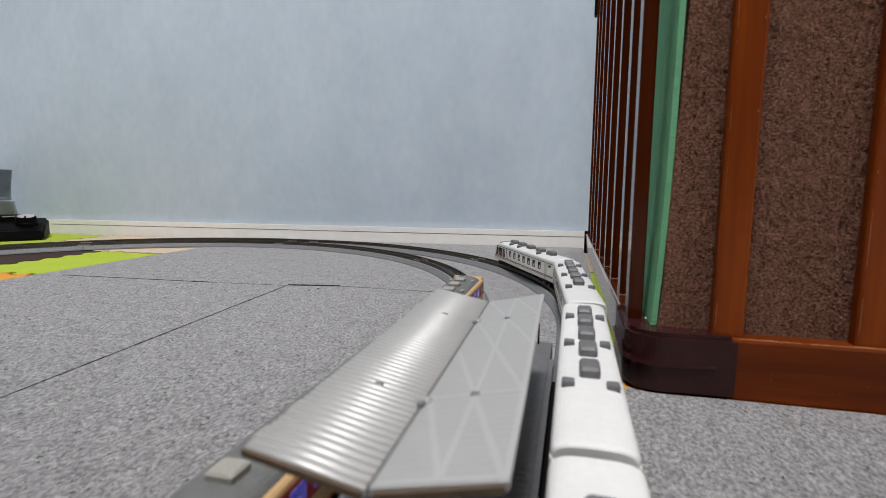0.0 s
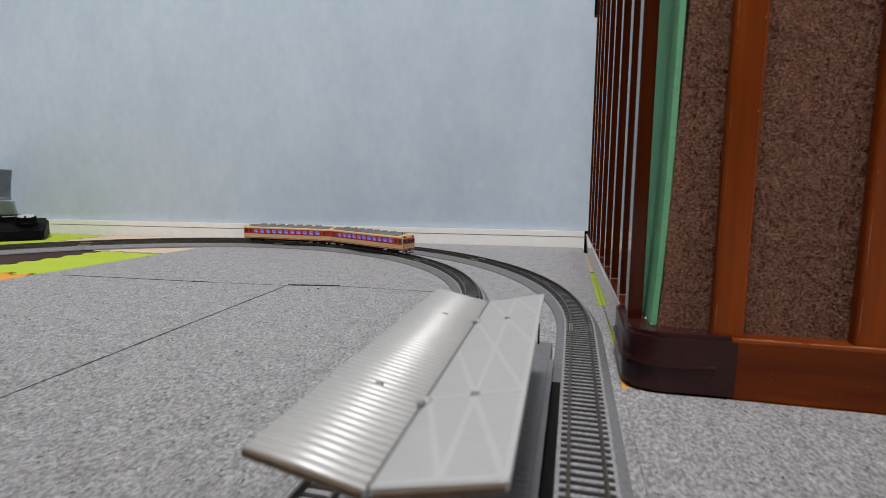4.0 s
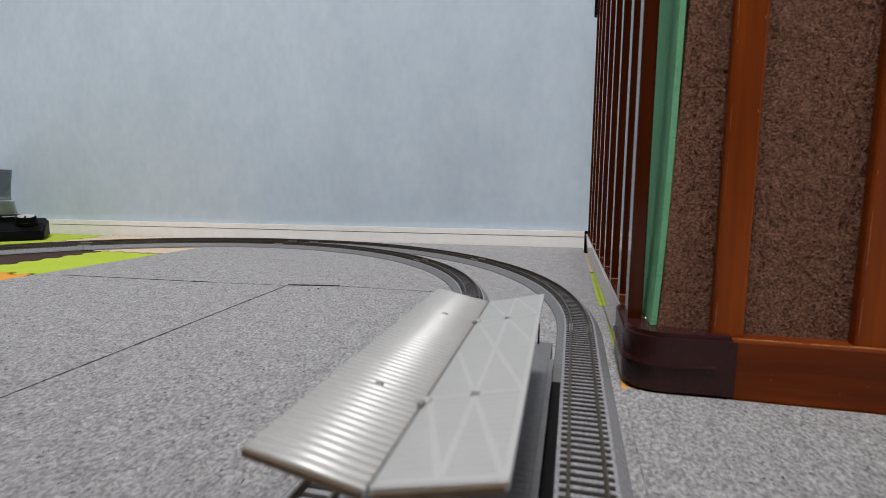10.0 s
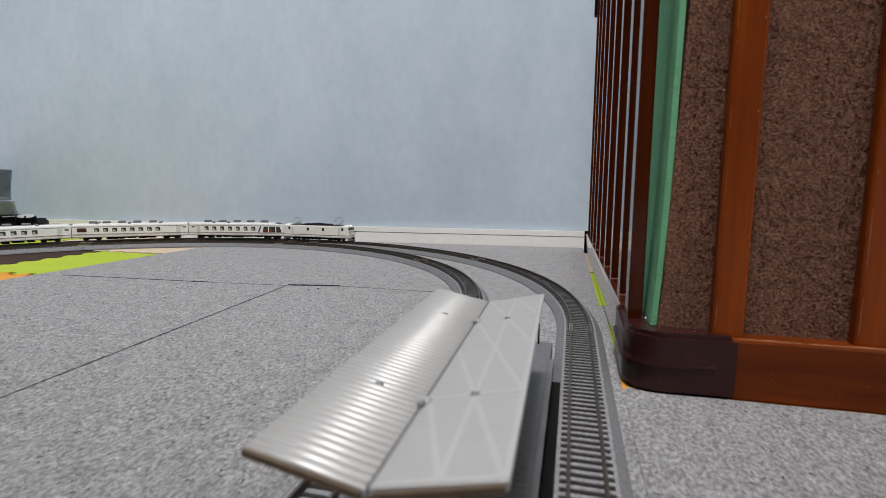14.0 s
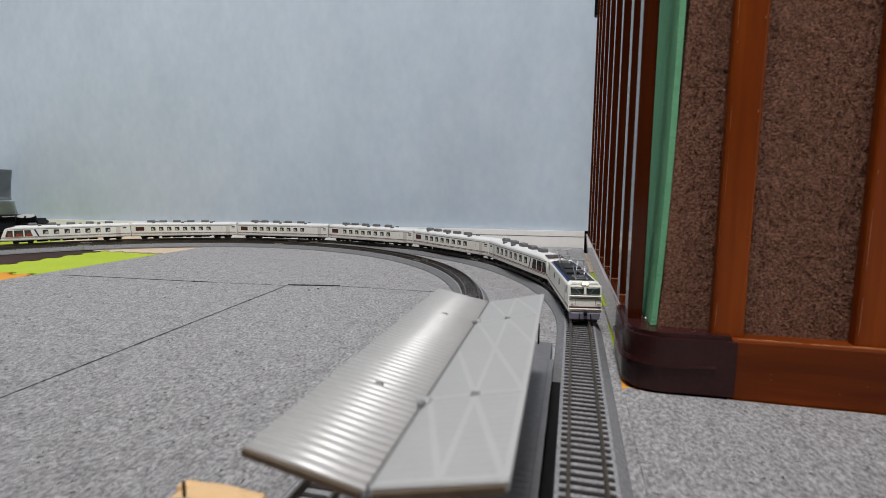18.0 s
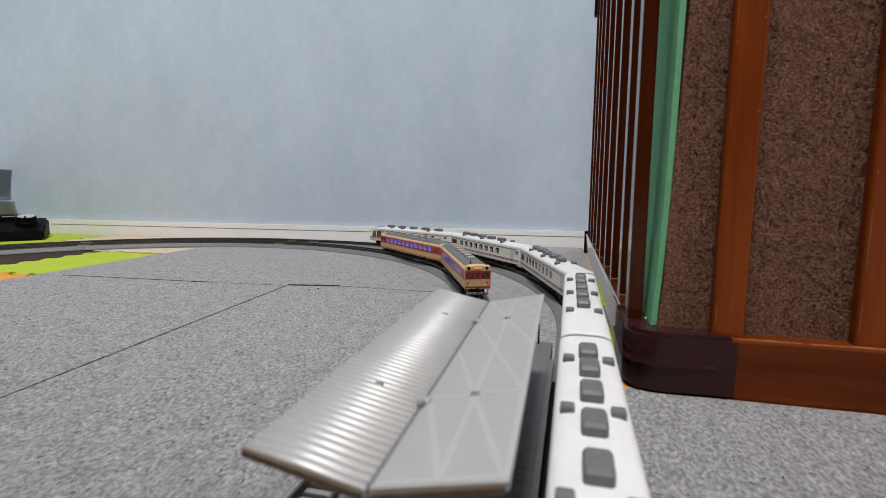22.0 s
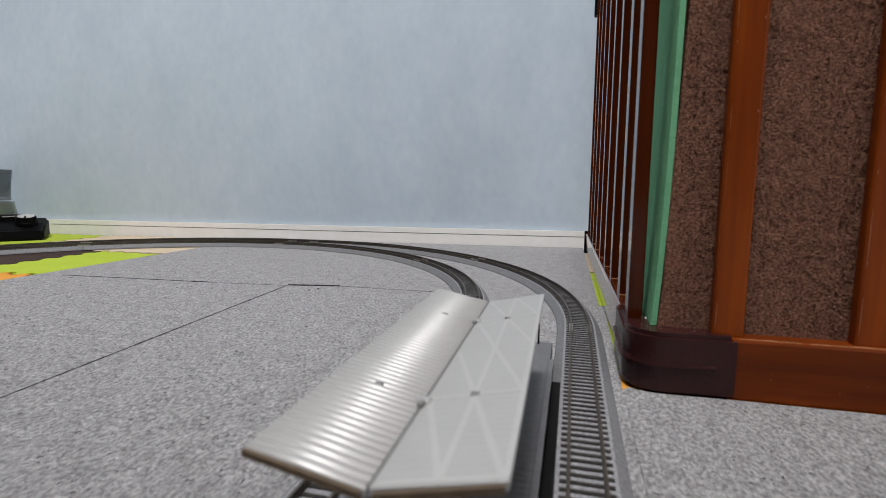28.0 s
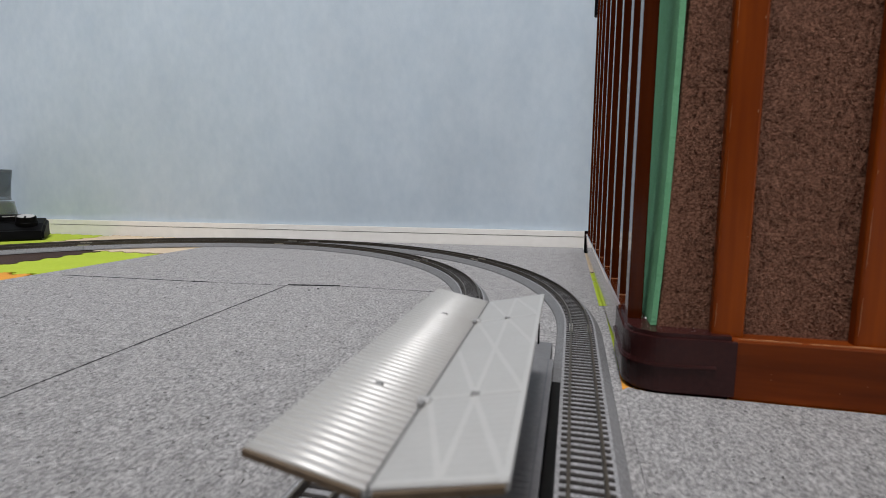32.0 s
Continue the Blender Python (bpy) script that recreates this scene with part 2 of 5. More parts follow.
# skirting: a lower board, a groove and a thin upper lip
skirt = empty("baseboard")
tagged(skirt, "white vinyl skirting board with a grooved upper lip", "baseboard", kind="structure")
part("lower_board", prism([(X0, wall_y(X0) - 0.006), (X1, wall_y(X1) - 0.006), (X1, wall_y(X1)), (X0, wall_y(X0))], 2, FLOOR_Z, 0.0140), M_SKIRT, skirt)
part("groove", prism([(X0, wall_y(X0) - 0.0025), (X1, wall_y(X1) - 0.0025), (X1, wall_y(X1)), (X0, wall_y(X0))], 2, 0.0140, 0.0152), surface("grooved_shadow_line", (0.30, 0.29, 0.27), None, rough=0.6), skirt)
part("upper_lip", prism([(X0, wall_y(X0) - 0.0055), (X1, wall_y(X1) - 0.0055), (X1, wall_y(X1) - 0.001), (X0, wall_y(X0) - 0.001)], 2, 0.0152, 0.0225), M_SKIRT, skirt)

# ceiling lamp: a flat round drum
clamp = empty("ceiling_lamp", pose(-0.10, -0.30, 2.4))
tagged(clamp, "round white ceiling lamp with a glowing diffuser", "ceiling lamp")
part("housing", lathe([(0.31, -0.03), (0.31, 0.0)], 40), M_PLAIN, clamp)
part("diffuser", lathe([(0.02, -0.09), (0.2, -0.085), (0.29, -0.06), (0.30, -0.03)], 40), surface("lamp_diffuser", (0.9, 0.9, 0.9), None, emit=(1, 0.98, 0.95), power=3.0), clamp)

# foam puzzle mats: one layer under the carpet tiles
MAT_Z = -0.0008


def foam_mat(x0, x1, y0, y1, material, label, tooth=0.0075, cut=9.0):
    """A foam mat with a toothed outline on all sides."""
    pts = []

    def side(ax, ay, bx, by):
        n = max(4, int(math.hypot(bx - ax, by - ay) / 0.02) // 2 * 2)
        ux, uy = (bx - ax), (by - ay)
        ln = math.hypot(ux, uy)
        nx, ny = -uy / ln, ux / ln
        for i in range(n):
            for f, h in ((0.0, 0), (0.12, 1), (0.5, 1), (0.62, 0)):
                k = (i + f) / n
                off = tooth * 0.5 * (1 if h else -1)
                pts.append((ax + ux * k + nx * off, ay + uy * k + ny * off))
    g = 0.0006
    side(x0 + g, y0 + g, x1 - g, y0 + g), side(x1 - g, y0 + g, x1 - g, y1 - g), side(x1 - g, y1 - g, x0 + g, y1 - g), side(x0 + g, y1 - g, x0 + g, y0 + g)
    pts = [(min(x, cut), y) for x, y in pts]
    ob = part("foam_mat", prism(pts, 2, FLOOR_Z, MAT_Z), material, None)
    return tagged(ob, label, "foam mat", "foam floor mats")


foam_mat(-0.565, -0.42, 0.355, 0.503, M_LIME, "lime green foam puzzle mat on the floor", cut=-0.4734)
foam_mat(-0.72, -0.567, 0.355, 0.503, M_CHOC, "dark brown foam puzzle mat on the floor")
foam_mat(-0.565, -0.42, 0.20, 0.353, M_ORANGE, "orange foam puzzle mat on the floor", cut=-0.4734)
foam_mat(-0.72, -0.567, 0.20, 0.353, M_LIME, "lime green foam puzzle mat on the floor")
foam_mat(-0.72, -0.42, 0.505, 0.665, M_BEIGE, "beige foam puzzle mat beside the track", cut=-0.4734)
foam_mat(-0.98, -0.722, 0.505, 0.655, M_LIME, "lime green foam puzzle mat under the power pack")
foam_mat(-0.98, -0.722, 0.20, 0.503, M_BEIGE, "beige foam puzzle mat on the floor")
foam_mat(0.008, 0.16, 0.245, 0.515, M_LIME, "lime green foam mat under the fence")
foam_mat(0.008, 0.16, 0.517, 0.70, M_BEIGE, "beige foam mat under the fence")
foam_mat(0.008, 0.16, 0.10, 0.243, M_ORANGE, "orange foam mat under the fence corner")

# carpet tiles
carpet = empty("carpet")
tagged(carpet, "grey flecked needle-felt carpet tiles laid edge to edge", "carpet", kind="structure")


def carpet_tile(*corners):
    """One tile, from its corners in plan."""
    return part("carpet_tile", prism(corners, 2, -0.006, 0.0), M_CARPET, carpet)


carpet_tile((-0.473, -0.12), (-0.1981, -0.12), (-0.2275, 0.3712), (-0.2979, 0.3642), (-0.473, 0.3546))
carpet_tile((-0.1979, -0.12), (0.0225, -0.12), (0.0229, 0.2140), (0.0235, 0.2560), (0.0236, 0.3000), (0.0238, 0.3400), (0.0236, 0.3675), (-0.2272, 0.3722))
carpet_tile((-0.473, 0.3550), (-0.2979, 0.3645), (-0.2275, 0.3720), (0.0205, 0.3680), (0.0197, 0.46), (0.0186, 0.522), (0.0160, 0.716), (-0.473, 0.683))
carpet_tile((0.0225, -0.12), (0.45, -0.12), (0.45, 0.2150), (0.0335, 0.2148), (0.0285, 0.2160), (0.0255, 0.2178), (0.0229, 0.2140))
carpet_tile((0.145, 0.2175), (0.6, 0.2175), (0.6, 0.745), (0.145, 0.724))
for i in range(4):
    for j in range(3):
        x, y = -1.4 + 0.5 * i, -0.62 - 0.5 * j
        carpet_tile((x, y), (x + 0.4996, y), (x + 0.4996, y + 0.4996), (x, y + 0.4996))


fray = random.Random(21)


def seam(ax, ay, bx, by, w, top):
    """A gaping, dark and frayed joint between two tiles."""
    n = max(14, int(math.hypot(bx - ax, by - ay) / 0.0022))
    up, lo = [], []
    for i in range(n + 1):
        k = i / n
        ww = w * (0.12 + 1.0 * fray.random() ** 1.6) * min(1.0, 4 * k + 0.3, 4 * (1 - k) + 0.3)
        x, y = ax + (bx - ax) * k, ay + (by - ay) * k
        ln = math.hypot(bx - ax, by - ay)
        nx, ny = -(by - ay) / ln * ww / 2, (bx - ax) / ln * ww / 2
        up.append((x + nx, y + ny)), lo.append((x - nx, y - ny))
    part("seam", prism(lo + up[::-1], 2, -0.0015, top), M_CARPET_EDGE, carpet)


seam(-0.4478, 0.3563, -0.3150, 0.3634, 0.0009, 0.0004)
seam(-0.3150, 0.3634, -0.2979, 0.3643, 0.0026, 0.0006)
seam(-0.2979, 0.3643, -0.2275, 0.3710, 0.0005, 0.0002)
seam(-0.2275, 0.3722, -0.1840, 0.3800, 0.0030, 0.0008)
seam(-0.1830, 0.3802, -0.1000, 0.3800, 0.0005, 0.0002)
seam(-0.2275, 0.3716, -0.2130, 0.1410, 0.0008, 0.0004)
seam(-0.2130, 0.1410, -0.1980, -0.11, 0.0008, 0.0004)
seam(0.0233, 0.2060, 0.0228, 0.1700, 0.0003, 0.0001)
seam(0.0228, 0.1680, 0.0227, 0.1300, 0.0003, 0.0001)

# crumbs and lint on the carpet
rnd = random.Random(4)
for x, y, s in [(0.093, 0.137, 0.0011), (-0.196, 0.365, 0.0009), (-0.2005, 0.358, 0.0008)] + [(rnd.uniform(-0.3, 0.12), rnd.uniform(0.08, 0.34), rnd.uniform(0.0003, 0.0006)) for _ in range(22)]:
    if -0.075 < x < 0.022 or (x > 0.02 and y > 0.2):
        continue
    part("crumb", box(x - s, x + s, y - s * 0.7, y + s * 0.7, -0.0002, s * 0.7, s * 0.3), M_CARPET_EDGE, carpet)
# ---------------------------------------------------------------- the two ovals of track
RAIL_Z = 0.0073
GAUGE = 0.009
HP = math.pi / 2


class Oval:
    """A closed track: s runs from the end of the station straight round the far curve and back."""

    def __init__(self, x, r, apex, straight, y_far=0.285):
        self.x, self.r, self.apex, self.straight, self.y = x, r, apex, straight, y_far
        q = HP * r
        self.segs = [("c", q), ("s", apex), ("c", q), ("s", straight), ("c", q), ("s", apex), ("c", q), ("s", straight)]
        self.length = sum(n for _, n in self.segs)

    def at(self, s):
        """Place and heading (radians from +x) at s."""
        s = s % self.length
        px, py, a = self.x, self.y, HP
        for kind, n in self.segs:
            k = min(s, n)
            if kind == "s":
                px, py = px + k * math.cos(a), py + k * math.sin(a)
            else:
                da = k / self.r
                ch = 2 * self.r * math.sin(da / 2)
                px, py, a = px + ch * math.cos(a + da / 2), py + ch * math.sin(a + da / 2), a + da
            s -= k
            if s <= 1e-12:
                break
        return px, py, a


OUTER = Oval(0.0065, 0.348, 0.033, 0.298)
INNER = Oval(-0.0600, 0.315, 0.0, 0.298)


def swept(oval, s0, s1, section, step, z=0.0):
    """Sweeps a closed section of (offset to the left, height) along the track."""
    bm = bmesh.new()
    n = max(1, int(math.ceil((s1 - s0) / step)))
    rings = []
    for i in range(n + 1):
        px, py, a = oval.at(s0 + (s1 - s0) * i / n) if i < n else oval.at(s1 - 1e-9)
        rings.append([bm.verts.new((px - o * math.sin(a), py + o * math.cos(a), z + h)) for o, h in section])
    m = len(section)
    for a, b in zip(rings, rings[1:]):
        for i in range(m):
            bm.faces.new((a[i], b[i], b[(i + 1) % m], a[(i + 1) % m]))
    bm.faces.new(rings[0])
    bm.faces.new(rings[-1][::-1])
    bmesh.ops.recalc_face_normals(bm, faces=bm.faces)
    return bm


BED = [(-0.0125, 0.0), (-0.0120, 0.0012), (-0.0084, 0.0046), (0.0084, 0.0046), (0.0120, 0.0012), (0.0125, 0.0)]


def rail_section(c):
    w = 0.00042
    return [(c - w * 1.25, 0.0049), (c - w * 1.25, 0.0055), (c - w * 0.5, 0.0057), (c - w * 0.5, 0.0066), (c - w, 0.0068), (c - w, RAIL_Z),
            (c + w, RAIL_Z), (c + w, 0.0068), (c + w * 0.5, 0.0066), (c + w * 0.5, 0.0057), (c + w * 1.25, 0.0055), (c + w * 1.25, 0.0049)]


SLEEPER = mesh_ob("sleeper", prism([(-0.00078, 0.0045), (-0.00066, 0.0050), (0.00066, 0.0050), (0.00078, 0.0045)], 1, -0.0073, 0.0073), M_SLEEPER)
PITCH = 0.00385
singles = {"outer": (-0.20, 0.62), "inner": (-0.005, 0.56)}


def track_sections(oval, name):
    """Lays the oval as separate set-track sections, each with roadbed, two rails and sleepers."""
    cuts = [0.0]
    for kind, n in oval.segs:
        if kind == "c":
            cuts += [cuts[-1] + n / 2, cuts[-1] + n]
        elif n > 1e-6:
            cuts.append(cuts[-1] + n)
    made = []
    for s0, s1 in zip(cuts, cuts[1:]):
        px, py, a = oval.at((s0 + s1) / 2)
        sec = empty("track_section", pose(px, py, 0))
        kind = "curved" if s1 - s0 > 0.2 and abs(s1 - s0 - oval.straight) > 0.001 else "straight"
        tagged(sec, f"{kind} model railway track on a grey moulded ballast bed", "track", f"{name} oval of track")
        inv = Matrix.Translation((-px, -py, 0))
        step = 0.011 if kind == "curved" else 0.4

        def add(nm, bm, mat, label=""):
            bm.transform(inv)
            return part(nm, bm, mat, sec, label)
        bed = swept(oval, s0 + 0.0001, s1 - 0.0001, BED, step)
        bed.normal_update()
        # faces that slope get the darker, shaded copy
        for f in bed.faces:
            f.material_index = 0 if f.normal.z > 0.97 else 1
        add("roadbed", bed, [M_BED, M_BED_SHADED])
        for side in (-1, 1):
            add("rail", swept(oval, s0 + 0.0002, s1 - 0.0002, rail_section(side * (GAUGE / 2 + 0.0004)), step), M_RAIL)
        for e in (s0 + 0.0035, s1 - 0.0035):
            for side in (-1, 1):
                add("rail_joiner", swept(oval, e - 0.003, e + 0.003, [(side * (GAUGE / 2 + 0.0004) + o, h) for o, h in ((-0.0009, 0.005), (-0.0009, 0.0061), (0.0009, 0.0061), (0.0009, 0.005))], 0.006), M_JOINER)
        n = int(round((s1 - s0) / PITCH))
        rest = bmesh.new()
        lo, hi = singles[name]
        for i in range(n):
            s = s0 + (i + 0.5) * (s1 - s0) / n
            x, y, a = oval.at(s)
            w = s if s < oval.length / 2 else s - oval.length
            m = inv @ pose(x, y, 0, 0, 0, math.degrees(a))
            if lo < w < hi:
                part("sleeper", SLEEPER, None, sec, at=m)
            else:
                k = len(rest.verts)
                rest.from_mesh(SLEEPER)
                rest.verts.ensure_lookup_table()
                bmesh.ops.transform(rest, matrix=m, verts=rest.verts[k:])
        if len(rest.verts):
            tagged(part("sleepers", rest, M_SLEEPER, sec), kind="stuff")
        else:
            rest.free()
        made.append(sec)
    return made


track_sections(OUTER, "outer")
track_sections(INNER, "inner")
# ---------------------------------------------------------------- the wooden fence round a corner
fence = empty("wooden_fence", pose(0, 0, 0))
tagged(fence, "red-brown varnished wooden pen fence standing on the floor", "fence")
FH = 0.62
BASE_Z = MAT_Z + 0.0002


def lean(bm, k):
    """The side run is not quite square to the front: it drifts by k metres a metre."""
    for v in bm.verts:
        v.co.x -= k * (v.co.y - 0.224)
    return bm


part("front_base_rail", box(0.0627, 0.55, 0.2160, 0.2400, BASE_Z, 0.0243, 0.0012, 2), M_RAIL_WOOD, fence)
side_rail = lean(box(0.0243, 0.0440, 0.262, 0.664, BASE_Z, 0.0255, 0.0012, 2), 0.0165)
for v in side_rail.verts:
    if v.co.z < 0.005 and v.co.x < 0.030:
        v.co.x += 0.0014      # the rail's face is drawn in at its foot
part("side_base_rail", side_rail, M_SIDE_WOOD, fence)
part("end_cap", lean(box(0.0232, 0.0450, 0.664, 0.670, BASE_Z, 0.0275, 0.001, 2), 0.0165), M_BLACK, fence, "black plastic end cap")


def corner_outline(x0, y0, r, grow=0.0):
    """An L-shaped corner block, rounded at its outer corner."""
    x0, y0 = x0 - grow, y0 - grow
    pts = [(0.0645, y0 + 0.0012)]
    cx, cy = x0 + r, y0 + r
    pts += [(cx + r * math.cos(a), cy + r * math.sin(a)) for a in np.linspace(-math.pi / 2, -math.pi, 14)]
    pts += [(x0 + 0.0002, 0.268), (0.0460, 0.268), (0.0460, 0.2415), (0.0645, 0.2415)]
    return pts


cap = part("corner_cap", prism(corner_outline(0.0232, 0.2135, 0.015), 2, BASE_Z, 0.0252, bevel=0.0018, seg=14), M_CAP, fence, "dark maroon plastic corner cap")
band = prism(corner_outline(0.0232, 0.2135, 0.015, 0.0012), 2, 0.0112, 0.0133, bevel=0.0008, seg=8)
for v in band.verts:
    if v.co.x > 0.058:
        v.co.x = 0.0572
part("moulding_line", band, M_CAP, cap)
for x, y in ((0.0335, 0.2370), (0.0505, 0.2275)):
    part("screw", lathe([(0.0011, 0), (0.0011, 0.0005), (0.0006, 0.0008)], 10, at=(x, y, 0.0251)), M_SCREW, cap, smooth=True)


def post_outline(w, d, r):
    pts = []
    for cx, cy, a0 in ((w / 2 - r, d / 2 - r, 0), (-w / 2 + r, d / 2 - r, 90), (-w / 2 + r, -d / 2 + r, 180), (w / 2 - r, -d / 2 + r, 270)):
        pts += [(cx + r * math.cos(radians(a0 + k * 30)), cy + r * math.sin(radians(a0 + k * 30))) for k in range(4)]
    return pts


FRONT_BAR = mesh_ob("bar", prism(post_outline(0.0118, 0.0056, 0.0011), 2, 0.0, FH - 0.04), M_WOOD, False)
SIDE_BAR = mesh_ob("bar", prism(post_outline(0.0044, 0.0122, 0.0006), 2, 0.0, FH - 0.04), M_SHADED_BAR, False)
for i in range(9):
    part("bar", FRONT_BAR, None, fence, at=pose(0.0619 + 0.0493 * i, 0.2222, 0.0240))
CORNER_BAR = mesh_ob("bar", prism(post_outline(0.0062, 0.0122, 0.0006), 2, 0.0, FH - 0.04), M_SHADED_BAR, False)
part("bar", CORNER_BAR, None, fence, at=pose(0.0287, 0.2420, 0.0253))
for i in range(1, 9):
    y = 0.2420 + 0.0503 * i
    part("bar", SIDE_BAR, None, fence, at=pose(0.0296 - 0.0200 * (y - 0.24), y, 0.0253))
part("top_rail", box(0.0627, 0.55, 0.2160, 0.2400, FH - 0.0157, FH + 0.008, 0.0012, 2), M_RAIL_WOOD, fence)
part("top_rail", lean(box(0.0243, 0.0440, 0.216, 0.664, FH - 0.0150, FH + 0.008, 0.0012, 2), 0.0165), M_SIDE_WOOD, fence)
# worn line of bare wood along the front rail's top edge, and where the side bars stand in it
wear = random.Random(9)
x = 0.0650
while x < 0.30:
    n = 9
    ln = wear.uniform(0.012, 0.034)
    back = [(x + ln * k / n, 0.2172 + wear.uniform(0.0001, 0.0013) * math.sin(math.pi * k / n)) for k in range(n + 1)]
    part("worn_edge", prism([(x, 0.2168), (x + ln, 0.2168)] + back[::-1], 2, 0.0241, 0.02445), M_BARE, fence)
    x += ln + wear.uniform(0.0005, 0.006)
# pale lines on the bars: worn varnish, with the edge highlight put in as colour
for i in range(5):
    z = 0.028
    while z < 0.24:
        ln = wear.uniform(0.006, 0.030)
        cx = 0.0619 + 0.0493 * i - 0.00475
        w = wear.uniform(0.00008, 0.00018)
        part("worn_edge", prism([(cx - w, z), (cx + w, z + ln * 0.3), (cx + w * 0.6, z + ln), (cx - w * 0.8, z + ln * 0.7)], 1, 0.21925, 0.2196), M_WORN_GLINT, fence)
        z += ln + wear.uniform(0.004, 0.040)
for i in range(1, 7):
    y = 0.2420 + 0.0503 * i
    part("worn_edge", box(0.0275 - 0.02 * (y - 0.24), 0.0330 - 0.02 * (y - 0.24), y - 0.0072, y - 0.0061, 0.0254, 0.0258), M_BARE, fence)

# boards stood inside the fence


def edge_x(z):
    """How the green board, and the felt beside it, curve away with height."""
    return 0.0338 + 0.0045 * (1 - math.exp(-(z - 0.0254) / 0.07))


fb = bmesh.new()
rings = []
for k in range(41):
    z = 0.0240 + 0.52 * k / 40
    x = edge_x(z) + 0.0027 + 0.0004 * math.sin(z * 61) + 0.0003 * math.sin(z * 173) + 0.0010 * max(0.0, min(1.0, (z - 0.125) / 0.02))
    rings.append([fb.verts.new(c) for c in ((x, 0.2262, z), (x + 0.0008, 0.2256, z), (0.50, 0.2256, z), (0.50, 0.2340, z), (edge_x(z) + 0.0026, 0.2340, z))])
for a, c in zip(rings, rings[1:]):
    for i in range(5):
        fb.faces.new((a[i], a[(i + 1) % 5], c[(i + 1) % 5], c[i]))
fb.faces.new(rings[0][::-1])
fb.faces.new(rings[-1])
felt = part("felt_panel", fb, M_FELT, None)
tagged(felt, "brown felt-covered panel standing behind the fence bars", "panel")
gb = bmesh.new()
rings = []
for k in range(25):
    z = 0.0254 + 0.48 * k / 24
    x = edge_x(z)
    rings.append([gb.verts.new(c) for c in ((x, 0.2250, z), (x + 0.0020, 0.2253, z), (x + 0.0024, 0.2255, z), (x + 0.0024, 0.302, z), (x - 0.0012, 0.302, z))])
for a, c in zip(rings, rings[1:]):
    for i in range(5):
        gb.faces.new((a[i], a[(i + 1) % 5], c[(i + 1) % 5], c[i]))
gb.faces.new(rings[0][::-1])
gb.faces.new(rings[-1])
green = part("green_board", gb, M_GREEN, None)
tagged(green, "green foam board standing on edge inside the fence", "board")

# chips in the varnish of the front bars and rail, and dust on the corner cap
rnd = random.Random(11)
for i in range(18):
    z = rnd.uniform(0.03, 0.21)
    h = rnd.uniform(0.0003, 0.0022)
    w = rnd.uniform(0.00010, 0.00028)
    x = 0.0619 + 0.0493 * (i % 2) + rnd.choice((-0.0047, -0.0045, -0.0047, 0.0044))
    part("varnish_chip", prism([(x - w, z), (x + w * 0.6, z + h * 0.2), (x + w, z + h * 0.7), (x - w * 0.2, z + h)], 1, 0.21925, 0.2196), M_BARE, fence)
for i in range(6):
    x, z, s = rnd.uniform(0.066, 0.12), rnd.uniform(0.004, 0.023), rnd.uniform(0.0001, 0.00028)
    part("varnish_chip", prism([(x - s, z), (x + s, z - s * 0.5), (x + s * 0.7, z + s * 0.6)], 1, 0.21592, 0.2163), M_BARE, fence)
dust = bmesh.new()
for i in range(60):
    x, y = rnd.uniform(0.0255, 0.0640), rnd.uniform(0.2165, 0.2600)
    if y > 0.2255 and x > 0.0325:
        continue
    s = rnd.uniform(0.00005, 0.00016)
    vs = [dust.verts.new((x + s * math.cos(a) * rnd.uniform(0.5, 1.3), y + s * math.sin(a) * rnd.uniform(0.5, 1.3), 0.02522 + h)) for h in (0, s) for a in (0, 1.57, 3.14, 4.71)]
    for ids in ((3, 2, 1, 0), (4, 5, 6, 7), (0, 1, 5, 4), (1, 2, 6, 5), (2, 3, 7, 6), (3, 0, 4, 7)):
        dust.faces.new([vs[n] for n in ids])
tagged(part("dust", dust, surface("pale_dust", (0.6, 0.58, 0.55), None, rough=0.9), cap), kind="stuff")
# ---------------------------------------------------------------- the island platform
PX, PW = -0.0267, 0.0215
PTOP = 0.0142
plat = empty("station_platform", pose(PX, 0, 0))
tagged(plat, "dark grey model station platform between two tracks with a pale canopy", "station platform")
part("deck", prism([(-PW, 0.0), (-PW + 0.0012, 0.001), (-PW + 0.0012, PTOP - 0.0016), (-PW, PTOP - 0.0014), (-PW, PTOP), (PW, PTOP), (PW, PTOP - 0.0014), (PW - 0.0012, PTOP - 0.0016), (PW - 0.0012, 0.001), (PW, 0.0)], 1, -0.05, 0.2030), M_PLATFORM, plat)
part("end_ramp", prism([(0.2032, 0.0), (0.2032, PTOP - 0.0004), (0.2330, PTOP - 0.0025), (0.2330, 0.0)], 0, -PW + 0.001, PW - 0.0015), M_PLATFORM, plat)
for i in range(64):
    y = -0.045 + 0.0026 * i
    if y < 0.166:
        part("deck_groove", box(-PW + 0.0024, PW - 0.0024, y, y + 0.0009, PTOP - 0.0002, PTOP + 0.00012), M_PLATFORM, plat)
for sx in (-1, 1):
    xs = sorted((sx * (PW - 0.0016), sx * (PW - 0.0021)))
    part("edge_line", box(*xs, -0.05, 0.2026, PTOP, PTOP + 0.0001), M_PLATFORM_EDGE, plat)
part("end_post", rod((0.0139, 0.2290, PTOP - 0.003), (0.0139, 0.2290, PTOP + 0.0075), 0.0004), M_BLACK, plat)
part("end_post", rod((-0.0139, 0.2290, PTOP - 0.003), (-0.0139, 0.2290, PTOP + 0.0075), 0.0004), M_BLACK, plat)

